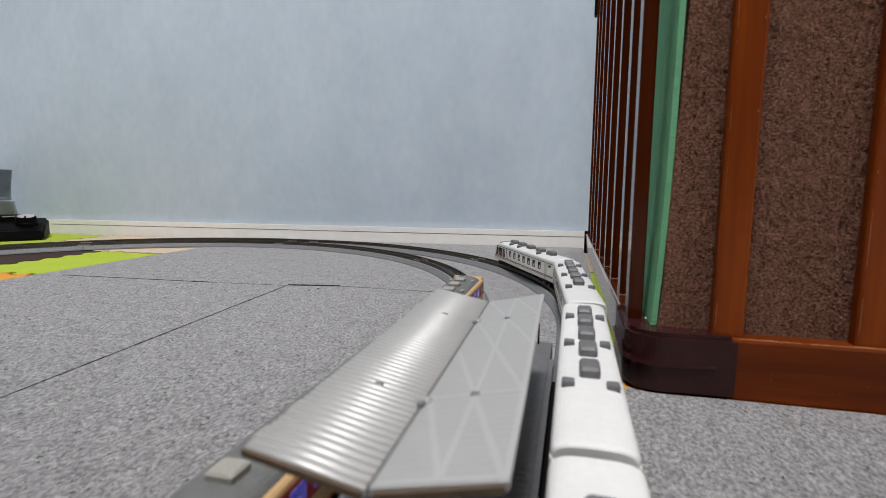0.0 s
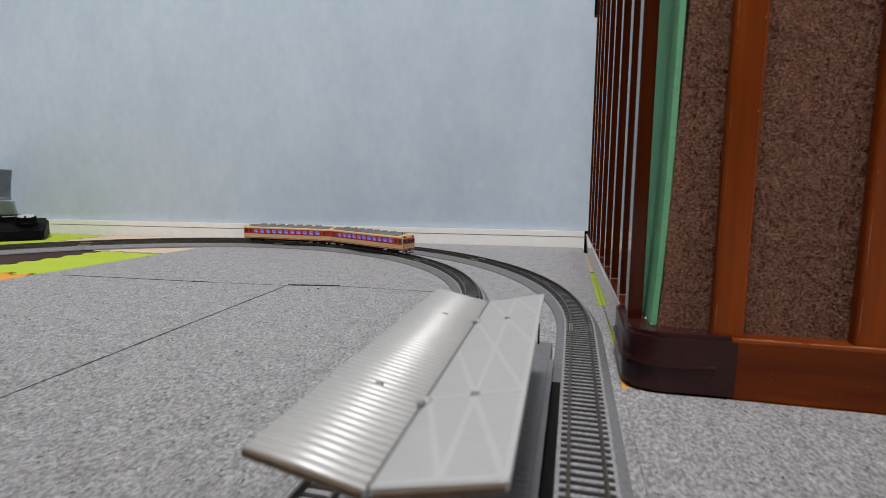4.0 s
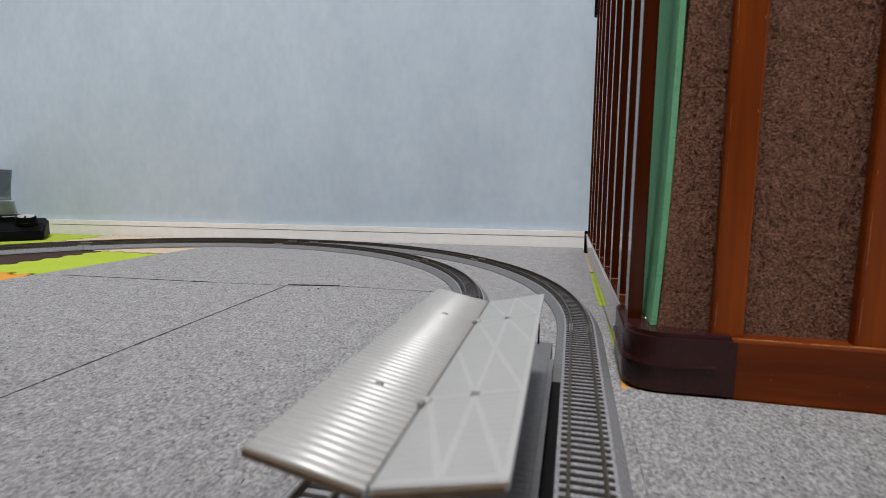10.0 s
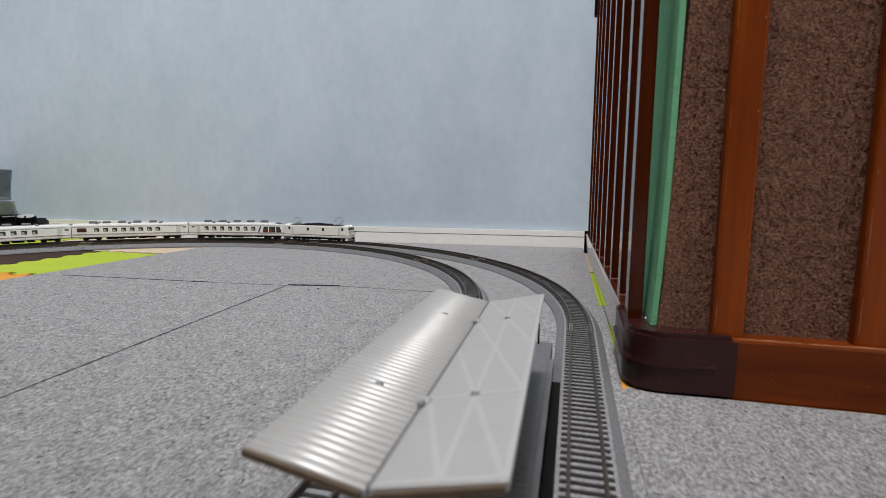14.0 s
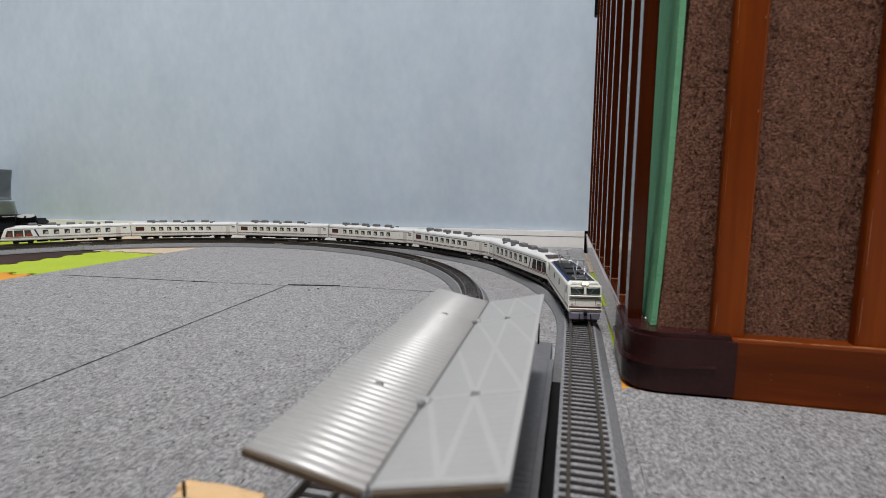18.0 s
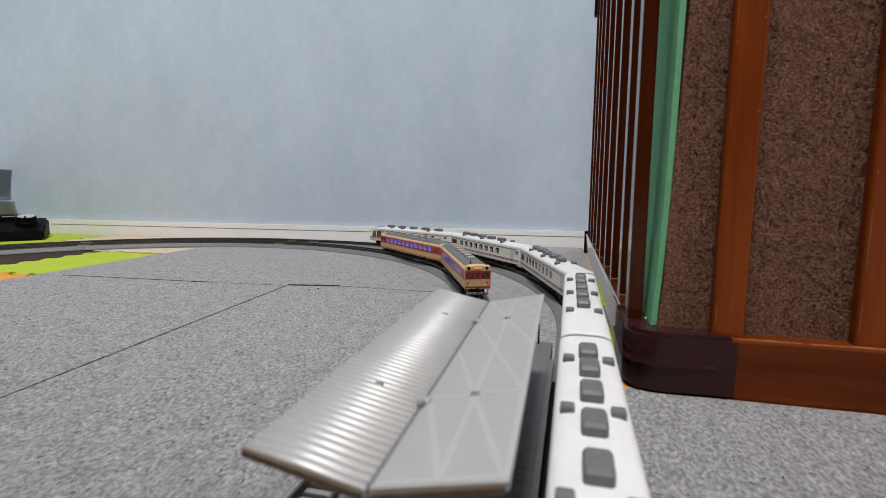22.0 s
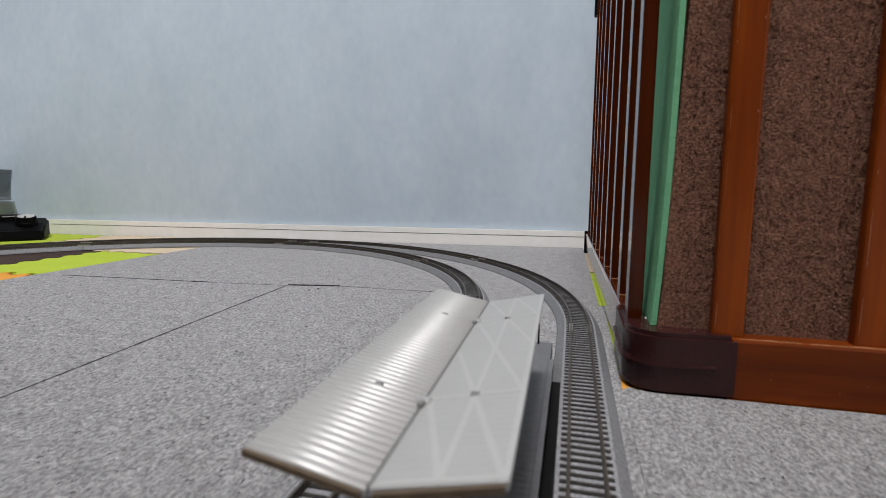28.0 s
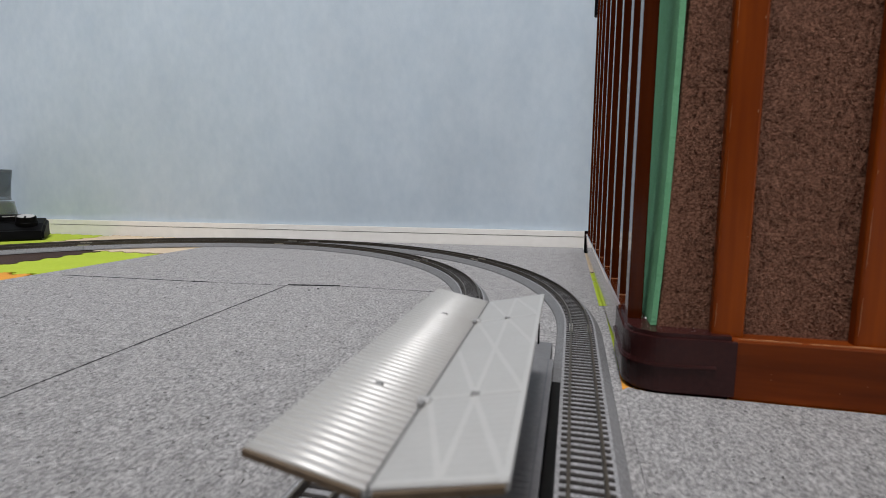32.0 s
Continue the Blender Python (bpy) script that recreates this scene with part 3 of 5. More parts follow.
# canopy: two ribbed leaves that fall to a gutter in the middle
RY0, RY1 = 0.0615, 0.1805
EDGE_Z, VALLEY_Z, RW = 0.0455, 0.0415, 0.0196
canopy = part("canopy_gutter", box(-0.0002, 0.0002, RY0, RY1, VALLEY_Z - 0.001, VALLEY_Z + 0.0003), M_GUTTER, plat)


def leaf(side, ribs=57):
    """One leaf of the canopy, with raised cross ribs."""
    rw = RW if side > 0 else RW - 0.0004
    bm = bmesh.new()
    prof = []
    pit = (RY1 - RY0) / ribs
    for i in range(ribs):
        y = RY0 + i * pit
        prof += [(y + pit * k, (0.00056 if side < 0 else 0.00003) * (1 - abs(2 * k - 1) ** 2.3)) for k in (0.0, 0.03, 0.08, 0.15, 0.25, 0.38, 0.5, 0.62, 0.75, 0.85, 0.92, 0.97)]
    prof.append((RY1, 0.0))
    cols = (0.0, 0.012, 0.5, 0.988, 1.0)
    top = []
    for k, f in enumerate(cols):
        x = side * (0.0002 + (rw - 0.0002) * f)
        z = VALLEY_Z + (EDGE_Z - VALLEY_Z) * f
        damp = 0.0 if f in (0.0, 1.0) else 1.0
        top.append([bm.verts.new((x, y, z - (0.0003 if side < 0 else 0.0) + h * damp)) for y, h in prof])
    for a, b in zip(top, top[1:]):
        for i in range(len(prof) - 1):
            bm.faces.new((a[i], a[i + 1], b[i + 1], b[i]))
    low = [[bm.verts.new((x, y, z - 0.0013)) for y in (RY0, RY1)] for x, z in ((side * 0.0002, VALLEY_Z), (side * rw, EDGE_Z))]
    bm.faces.new((low[0][0], low[0][1], low[1][1], low[1][0]))
    bm.faces.new([low[0][0], low[0][1]] + top[0][::-1])
    bm.faces.new([low[1][0], low[1][1]] + top[-1][::-1])
    bm.faces.new([low[0][0], low[1][0]] + [c[0] for c in top[::-1]])
    bm.faces.new([low[0][1], low[1][1]] + [c[-1] for c in top[::-1]])
    bmesh.ops.recalc_face_normals(bm, faces=bm.faces)
    for f in bm.faces:
        f.smooth = len(f.verts) == 4 and 3e-7 < f.calc_area() < 4e-6
    return bm


for side in (-1, 1):
    lf = part("canopy_leaf", leaf(side), M_ROOF, plat, "pale grey ribbed canopy leaf")
    part("fascia", prism([(side * 0.0009, VALLEY_Z - 0.0003), (side * (RW - 0.0004), EDGE_Z - 0.0003), (side * (RW - 0.0004), EDGE_Z - 0.0014), (side * 0.0009, VALLEY_Z - 0.0014)], 1, RY0 - 0.0008, RY0 - 0.0001), M_BROWN_EDGE, lf, "tan end edge")


def on_leaf(side, f, y, h=0.0):
    """A point on a leaf: f from the gutter (0) to the outer edge (1)."""
    return (side * (0.0002 + (RW - 0.0002) * f), y, VALLEY_Z + (EDGE_Z - VALLEY_Z) * f + h)


# faint diagonal braces moulded in the leaves, and the small clips that hold the posts
BRACES = [(0.0615, 0.1220, 0.97, 0.03), (0.0625, 0.0925, 0.50, 0.03), (0.0925, 0.1510, 0.97, 0.03), (0.1220, 0.1795, 0.97, 0.03), (0.1510, 0.1795, 0.97, 0.50)]
BRACES += [(0.0625, 0.1795, 0.50, 0.50), (0.0925, 0.0925, 0.03, 0.97), (0.1510, 0.1510, 0.03, 0.97), (0.0628, 0.0628, 0.03, 0.97), (0.0625, 0.1795, 0.975, 0.975)]
made_braces = []
slope = math.degrees(math.atan2(EDGE_Z - VALLEY_Z, RW - 0.0008))
for side in (-1, 1):
    for y0, y1, a, b in BRACES:
        p, q = Vector(on_leaf(side, a, y0)), Vector(on_leaf(side, b, y1))
        n = Vector((-side * math.sin(radians(slope)), 0, math.cos(radians(slope))))
        w = (q - p).cross(n).normalized() * 0.00055
        bm = bmesh.new()
        vs = [bm.verts.new(c + n * h) for h in (-0.0002, 0.00006 + 0.000005 * len(made_braces)) for c in (p - w, p + w, q + w, q - w)]
        for ids in ((0, 1, 2, 3), (7, 6, 5, 4), (0, 4, 5, 1), (1, 5, 6, 2), (2, 6, 7, 3), (3, 7, 4, 0)):
            bm.faces.new([vs[i] for i in ids])
        bmesh.ops.recalc_face_normals(bm, faces=bm.faces)
        if side > 0:
            made_braces.append(part("brace", bm, M_BRACE, plat))
        else:
            bm.free()
    for y in (0.0925, 0.1510):
        x, yy, z = on_leaf(side, 0.5, y)
        part("clip", box(x - 0.0009, x + 0.0009, yy - 0.0008, yy + 0.0008, z - 0.0004, z + 0.0004, 0.0002), M_GUTTER, plat)
for y in (0.0910, 0.1515):
    cl = part("gutter_clip", box(-0.0016, 0.0016, y - 0.0012, y + 0.0012, VALLEY_Z - 0.0004, VALLEY_Z + 0.0009, 0.0004), M_CLIP, plat)
    part("pin", box(-0.0006, 0.0006, y - 0.0030, y - 0.0012, VALLEY_Z, VALLEY_Z + 0.0011, 0.0002), M_GUTTER, cl)
    for sx in (-1, 1):
        part("post", rod((sx * 0.0090, y, PTOP), (sx * 0.0060, y, VALLEY_Z + 0.0002), 0.0006, 8), M_BROWN_EDGE, plat, "tan canopy post")
# the canopy stands one degree askew on the deck
skew = Matrix.Translation((0.0005, 0.062, 0)) @ Matrix.Rotation(radians(1.0), 4, "Z") @ Matrix.Translation((0, -0.062, 0))
for ob in plat.children:
    if ob.name.split(".")[0] in ("canopy_gutter", "canopy_leaf", "brace", "clip", "gutter_clip", "post"):
        ob.matrix_basis = skew @ ob.matrix_basis
# black strip added between the deck and the roadbed, standing in for shade there
part("foot_strip", box(PW - 0.0004, PW + 0.0031, -0.05, 0.2030, 0.0036, 0.0049, 0.0002), M_UNDER, plat, "black strip standing in for shade")
# ---------------------------------------------------------------- trains
M_WHITE = surface("ivory_white_coach_paint", (0.78, 0.77, 0.71), (0.83, 0.82, 0.76), 90, 0.38, bump=0.00001, bscale=2500, spec=0.4)
M_WROOF = surface("white_roof_paint", (0.60, 0.60, 0.59), (0.65, 0.65, 0.64), 90, 0.45, spec=0.4)
M_MAROON = surface("maroon_stripe", (0.13, 0.03, 0.035), None, rough=0.4)
M_NAVY = surface("navy_stripe", (0.025, 0.03, 0.12), None, rough=0.4)
M_EAVE = surface("dark_eave_line", (0.09, 0.08, 0.08), None, rough=0.5)
M_AC = surface("grey_roof_unit_plastic", (0.10, 0.10, 0.105), (0.14, 0.14, 0.145), 400, 0.5, bump=0.00004, bscale=3000)
M_AC2 = surface("warm_grey_roof_unit", (0.24, 0.235, 0.205), (0.30, 0.29, 0.255), 400, 0.55)
M_WHEEL = surface("dark_wheel_metal", (0.10, 0.095, 0.09), None, rough=0.35, metal=0.9)
M_GLASS_W = surface("smoked_window", (0.012, 0.016, 0.015), (0.06, 0.068, 0.06), 150, 0.08, spec=0.6)
M_GLASS_BROWN = surface("maroon_curtain_window", (0.05, 0.018, 0.014), (0.08, 0.028, 0.022), 200, 0.45, spec=0.25)
M_GLASS_SMOKE = surface("smoked_brown_glass", (0.035, 0.020, 0.016), (0.065, 0.040, 0.033), 300, 0.12, spec=0.5)
M_SEAT = surface("red_brown_seat_interior", (0.30, 0.055, 0.025), (0.16, 0.03, 0.018), 220, 0.25)
M_SEAT_PALE = surface("pale_seat_cloth", (0.36, 0.355, 0.32), (0.48, 0.47, 0.42), 900, 0.6)
M_DOOR = surface("grey_cream_door", (0.58, 0.57, 0.50), (0.63, 0.62, 0.55), 200, 0.4)
M_RED = surface("express_red_paint", (0.33, 0.011, 0.009), (0.39, 0.016, 0.012), 150, 0.36)
M_CREAM = surface("cream_beige_paint", (0.56, 0.36, 0.17), (0.61, 0.40, 0.20), 150, 0.36)
M_GREYROOF = surface("dark_grey_roof", (0.095, 0.095, 0.092), (0.13, 0.13, 0.125), 300, 0.5)
M_GLASS_R = surface("blue_lit_window", (0.05, 0.045, 0.40), (0.36, 0.38, 0.70), 230, 0.12, fine=700, emit=(0.09, 0.07, 0.8), power=0.15)
M_GLASS_D = surface("dark_cab_window", (0.010, 0.016, 0.016), (0.04, 0.055, 0.052), 220, 0.06, spec=0.6)
M_LIGHT = surface("warm_headlight", (0.9, 0.85, 0.7), None, emit=(1.0, 0.88, 0.6), power=3.5)
M_LENS = surface("dim_lamp_lens", (0.5, 0.45, 0.4), None, rough=0.15)
M_SIGN = surface("lit_orange_headboard", (0.8, 0.4, 0.2), None, emit=(1.0, 0.42, 0.16), power=0.2)
M_BLUE = surface("royal_blue_roof_paint", (0.006, 0.020, 0.095), (0.009, 0.027, 0.12), 150, 0.45, spec=0.3)
M_ROOFBLACK = surface("charcoal_roof_paint", (0.006, 0.006, 0.007), (0.012, 0.012, 0.013), 400, 0.5, bump=0.00003, bscale=2500, spec=0.3)
M_PANTO = surface("grey_pantograph_metal", (0.32, 0.33, 0.35), None, rough=0.35, metal=0.7)
M_SKIRT_GREY = surface("lilac_grey_skirt", (0.22, 0.21, 0.28), None, rough=0.5)


def roof_outline(w, z0, z1, round_by=0.62, n=8):
    """The upper half of a coach's cross section, as (y, z)."""
    pts = [(-w / 2, z0)]
    for i in range(1, 2 * n):
        a = math.pi * (1 - i / (2 * n))
        c, s = math.cos(a), math.sin(a)
        pts.append((w / 2 * math.copysign(abs(c) ** round_by, c), z0 + (z1 - z0) * abs(s) ** round_by))
    pts.append((w / 2, z0))
    return pts


def barrel(outline, x0, x1, r, slope=0.0):
    """A long shell of one cross section whose ends round off over a length r, or slope down at +x."""
    bm = bmesh.new()
    zb = min(z for _, z in outline)
    stops = [(x0, 0.80), (x0 + r * 0.15, 0.90), (x0 + r * 0.45, 0.97), (x0 + r, 1.0), (x1 - r, 1.0), (x1 - r * 0.45, 0.97), (x1 - r * 0.15, 0.90), (x1, 0.80)]
    if slope:
        stops = stops[:4] + [(x1 - slope, 1.0), (x1 - slope * 0.85, 0.93), (x1 - slope * 0.15, 0.30), (x1, 0.10)]
    rings = [[bm.verts.new((x, y * (0.9 + 0.1 * k) if slope and x > 0 else y * (0.5 + 0.5 * k), zb + (z - zb) * k)) for y, z in outline] for x, k in stops]
    n = len(outline)
    for a, b in zip(rings, rings[1:]):
        for i in range(n):
            bm.faces.new((a[i], a[(i + 1) % n], b[(i + 1) % n], b[i]))
    bm.faces.new(rings[0][::-1])
    bm.faces.new(rings[-1])
    bmesh.ops.recalc_face_normals(bm, faces=bm.faces)
    return bm


def rounded_box(lx, ly, lz, r, taper=0.0):
    """A roof unit: a box with rounded plan corners and a rounded top, origin under its middle."""
    bm = bmesh.new()
    pl = post_outline(lx, ly, r)
    pl2 = [(x * (1 - taper), y * (1 - taper)) for x, y in pl]
    lo = [bm.verts.new((x, y, -0.0008)) for x, y in pl]
    mi = [bm.verts.new((x, y, lz * 0.72)) for x, y in pl]
    hi = [bm.verts.new((x * 0.86, y * 0.86, lz)) for x, y in pl2]
    n = len(pl)
    for a, b in ((lo, mi), (mi, hi)):
        for i in range(n):
            bm.faces.new((a[i], a[(i + 1) % n], b[(i + 1) % n], b[i]))
    bm.faces.new(lo[::-1])
    bm.faces.new(hi)
    return bm


UNIT_BIG = mesh_ob("air_conditioner", rounded_box(0.0092, 0.0058, 0.0033, 0.0011, 0.04), M_AC)
UNIT_SMALL = mesh_ob("roof_vent", rounded_box(0.0036, 0.0035, 0.0017, 0.0005), M_AC)
UNIT_RED = mesh_ob("roof_vent", rounded_box(0.0062, 0.0060, 0.0018, 0.0008, 0.04), M_AC2)
UNIT_RED_S = mesh_ob("roof_vent", rounded_box(0.0036, 0.0018, 0.0010, 0.0005), M_AC2)


def wheel_mesh():
    bm = lathe([(0.0005, -0.0004), (0.0024, -0.0004), (0.0026, 0.0003), (0.0030, 0.0004), (0.0030, 0.0009), (0.0006, 0.0009)], 14)
    bm.transform(Matrix.Rotation(HP, 4, "X"))
    return bm


WHEEL = mesh_ob("wheel", wheel_mesh(), M_WHEEL)
FRAME = bmesh.new()
for sy in (-1, 1):
    prism([(-0.0105, 0.0036), (-0.0098, 0.0044), (0.0098, 0.0044), (0.0105, 0.0036), (0.0085, 0.0012), (0.0055, 0.0012), (0.0035, 0.0030), (-0.0035, 0.0030), (-0.0055, 0.0012), (-0.0085, 0.0012)], 1, sy * 0.0068 - 0.0007, sy * 0.0068 + 0.0007, FRAME)
prism([(-0.0030, 0.0026), (0.0030, 0.0026), (0.0030, 0.0056), (-0.0030, 0.0056)], 1, -0.0062, 0.0062, FRAME)
FRAME = mesh_ob("bogie_frame", FRAME, M_UNDER)


def bogie(car, x):
    b = part("bogie", FRAME, None, car, at=pose(x, 0, 0))
    for wx in (-0.007, 0.007):
        for sy in (-1, 1):
            part("wheel", WHEEL, None, b, at=pose(wx, sy * 0.0046, 0.0026, 0, 0, 0 if sy < 0 else 180))
    return b


def coupler(car, x, sgn):
    bm = box(min(x, x + sgn * 0.0022), max(x, x + sgn * 0.0022), -0.0009, 0.0009, 0.0038, 0.0058, 0.0003)
    part("coupler", bm, M_UNDER, car)


PANE = {}
SEAT_BACK = mesh_ob("seat_back", prism([(-0.0022, -0.0022), (0.0012, -0.0022), (0.0012, -0.0012), (0.0002, -0.0009), (-0.0002, 0.0006), (-0.0016, 0.0008), (-0.0022, 0.0001)], 1, -0.00014, 0.00014), M_SEAT_PALE)


def pane(car, name, x, sy, w, h, z, mat, y=None, label=""):
    """A window pane let into a side wall: glass in a thin rim."""
    key = (round(w, 5), round(h, 5), mat.name)
    if key not in PANE:
        PANE[key] = mesh_ob("window_pane", prism([(px, pz) for px, pz in post_outline(w, h, min(w, h) * 0.12)], 1, -0.00012, 0.00007), mat)
    made = part(name, PANE[key], None, car, label, at=pose(x, sy * (y or 0.0093), z))
    if mat is M_GLASS_W and h > 0.004:
        part("seat_back", SEAT_BACK, None, made, "pale seat behind the glass")
    return made


WIDTH = 0.0186


def stripe(car, x0, x1, sy, z0, z1, mat, name="stripe", y=None):
    yy = (y or WIDTH / 2)
    a, b = sy * (yy - 0.0001), sy * (yy + 0.00009)
    part(name, box(x0, x1, min(a, b), max(a, b), z0, z1), mat, car)


def underfloor(car, seed, half):
    """Boxes, tanks and pipes slung under the floor between the bogies."""
    rnd = random.Random(seed)
    part("underframe", box(-half + 0.002, half - 0.002, -0.0070, 0.0070, 0.0046, 0.0058), M_UNDER, car)
    x = -0.030
    while x < 0.026:
        w = rnd.uniform(0.006, 0.013)
        d = rnd.uniform(0.0022, 0.0034)
        for sy in (-1, 1):
            part("equipment_box", box(x, x + w, min(sy * 0.0035, sy * 0.0078), max(sy * 0.0035, sy * 0.0078), 0.0052 - d, 0.0050, 0.0003), M_UNDER, car)
        x += w + rnd.uniform(0.0008, 0.004)


def white_coach(kind, seed):
    """A coach of the white train. kind: middle, or lounge with a glazed observation end towards +x."""
    car = empty("lounge_coach" if kind == "lounge" else "passenger_coach")
    half, z0, eave, top = 0.0676, 0.0052, 0.0190, 0.0228
    tagged(car, "white model coach with maroon stripes and a glazed lounge end" if kind == "lounge" else "white model passenger coach with maroon stripes and grey roof units", "model train", "white model train")
    w = WIDTH
    body = prism([(-w / 2 + 0.0004, z0), (-w / 2, z0 + 0.0012), (-w / 2, eave), (w / 2, eave), (w / 2, z0 + 0.0012), (w / 2 - 0.0004, z0)], 0, -half, half, bevel=0.0004)
    if kind == "lounge":
        for v in body.verts:
            if v.co.x > half - 0.002:
                v.co.x -= max(0.0, (v.co.z - 0.0085)) * 0.46
    part("body", body, M_WHITE, car)
    out = roof_outline(w, eave, top)
    roof = barrel(out, -half + 0.0001, half - 0.0001, 0.0022)
    if kind == "lounge":
        roof.free()
        roof = barrel(out, -half + 0.0001, half - 0.0049, 0.0022, slope=0.0120)
    part("roof", roof, M_WROOF, car, smooth=False)
    for sy in (-1, 1):
        stripe(car, -half + 0.0006, half - 0.0056, sy, eave - 0.0006, eave - 0.0001, M_EAVE, "gutter_line")
        stripe(car, -half + 0.0006, half - 0.0008, sy, 0.0088, 0.0094, M_MAROON)
        stripe(car, -half + 0.0006, half - 0.0008, sy, 0.0080, 0.0083, M_MAROON)
    ac = [-0.0453, -0.0300, -0.0125, 0.0055, 0.0242] if kind == "middle" else [-0.0437, -0.0228, -0.0025, 0.0170, 0.0365]
    for x in ac:
        part("air_conditioner", UNIT_BIG, None, car, at=pose(x, 0, top - 0.0003))
    small = [(-0.040, 1), (-0.040, -1), (-0.003, 1), (-0.003, -1), (0.034, 1), (0.034, -1)] if kind == "middle" else [(-0.0325, 1), (-0.0325, -1), (-0.0122, -1), (0.0100, 1), (0.0290, 1)]
    for x, sy in small:
        part("roof_vent", UNIT_SMALL, None, car, at=pose(x, sy * 0.0059, top - 0.0005))
    zc, h = 0.0146, 0.0046
    for sy in (-1, 1):
        if kind == "middle":
            pane(car, "window", -0.0565, sy, 0.0105, 0.0052, zc, M_GLASS_BROWN, label="maroon curtained window")
            for i in range(8):
                pane(car, "window", -0.0400 + 0.0101 * i, sy, 0.0056, 0.0051, zc, M_GLASS_W)
            part("door", box(0.0530, 0.0582, min(sy * 0.0092, sy * 0.00935), max(sy * 0.0092, sy * 0.00935), z0 + 0.0008, eave - 0.001), M_DOOR, car)
            pane(car, "window", 0.0630, sy, 0.0042, 0.0012, 0.0168, M_GLASS_W)
            pane(car, "window", 0.0630, sy, 0.0042, 0.0008, 0.0150, M_GLASS_W)
            pane(car, "side_lamp", 0.0478, sy, 0.0010, 0.0022, 0.0145, M_DOOR)
        else:
            part("door", box(-0.0560, -0.0510, min(sy * 0.0092, sy * 0.00935), max(sy * 0.0092, sy * 0.00935), z0 + 0.0008, eave - 0.001), M_DOOR, car)
            pane(car, "window", -0.0608, sy, 0.0042, 0.0016, 0.0165, M_GLASS_W)
            for i in range(7):
                pane(car, "window", -0.0420 + 0.0109 * i, sy, 0.0055, 0.0056, zc, M_GLASS_W)
            dg = prism([(0.0295, 0.0095), (0.0330, 0.0182), (0.0348, 0.0182), (0.0313, 0.0095)], 1, sy * WIDTH / 2 - 0.0001, sy * WIDTH / 2 + 0.00008)
            part("stripe", dg, M_NAVY, car, "navy diagonal stripe")
            for i, (a, b) in enumerate(((0.0355, 0.0440), (0.0452, 0.0540), (0.0552, 0.0615))):
                wd = prism([(a + (0.0006 if i == 0 else 0), 0.0098), (a + (0.0026 if i == 0 else 0), 0.0176), (b - (0.0012 if i == 2 else 0), 0.0176), (b + (0.0012 if i == 2 else 0), 0.0098)], 1, sy * WIDTH / 2 - 0.0001, sy * WIDTH / 2 + 0.00007)
                part("lounge_window", wd, M_GLASS_W, car, "large lounge window")
                st = prism([(a + 0.0014, 0.0099), (a + 0.0018, 0.0135), (b - 0.002, 0.0135), (b - 0.0014, 0.0099)], 1, sy * WIDTH / 2 - 0.0001, sy * WIDTH / 2 + 0.00011)
                part("seat_row", st, M_SEAT, car, "red-brown seats behind the glass")
    if kind == "lounge":
        for sy in (-1, 1):
            g = bmesh.new()
            y0, y1 = (0.0003, 0.0066) if sy > 0 else (-0.0066, -0.0003)
            xa, xb = half - 0.0080, half - 0.0144
            za, zb = eave + (top - eave) * 0.52, eave + (top - eave) * 0.94
            vs = [g.verts.new(p) for p in ((xa, y0, za), (xa, y1, za), (xb, y1, zb), (xb, y0, zb))]
            vs2 = [g.verts.new(v.co + Vector((0.0004, 0, 0.0003))) for v in vs]
            for i in range(4):
                g.faces.new((vs[i], vs[(i + 1) % 4], vs2[(i + 1) % 4], vs2[i]))
            g.faces.new(vs2), g.faces.new(vs[::-1])
            bmesh.ops.recalc_face_normals(g, faces=g.faces)
            part("end_window", g, M_GLASS_SMOKE, car, "dark raked end window")
    else:
        part("gangway", box(half - 0.0002, half + 0.0016, -0.0040, 0.0040, z0 + 0.0006, eave - 0.0005, 0.0004), M_UNDER, car)
    part("gangway", box(-half - 0.0016, -half + 0.0002, -0.0040, 0.0040, z0 + 0.0006, eave - 0.0005, 0.0004), M_UNDER, car)
    underfloor(car, seed, half)
    bogies = [bogie(car, 0.0470), bogie(car, -0.0470)]
    coupler(car, half, 1), coupler(car, -half, -1)
    return car, bogies, 0.0470


def pantograph_frame(x, z):
    """The open rectangular base frame of a pantograph."""
    bm = bmesh.new()
    for sy in (-1, 1):
        rod((x - 0.0055, sy * 0.0034, z), (x + 0.0055, sy * 0.0034, z), 0.0003, bm=bm)
    for bx in (-0.0050, 0.0, 0.0050):
        rod((x + bx, -0.0034, z), (x + bx, 0.0034, z), 0.0003, bm=bm)
    return bm


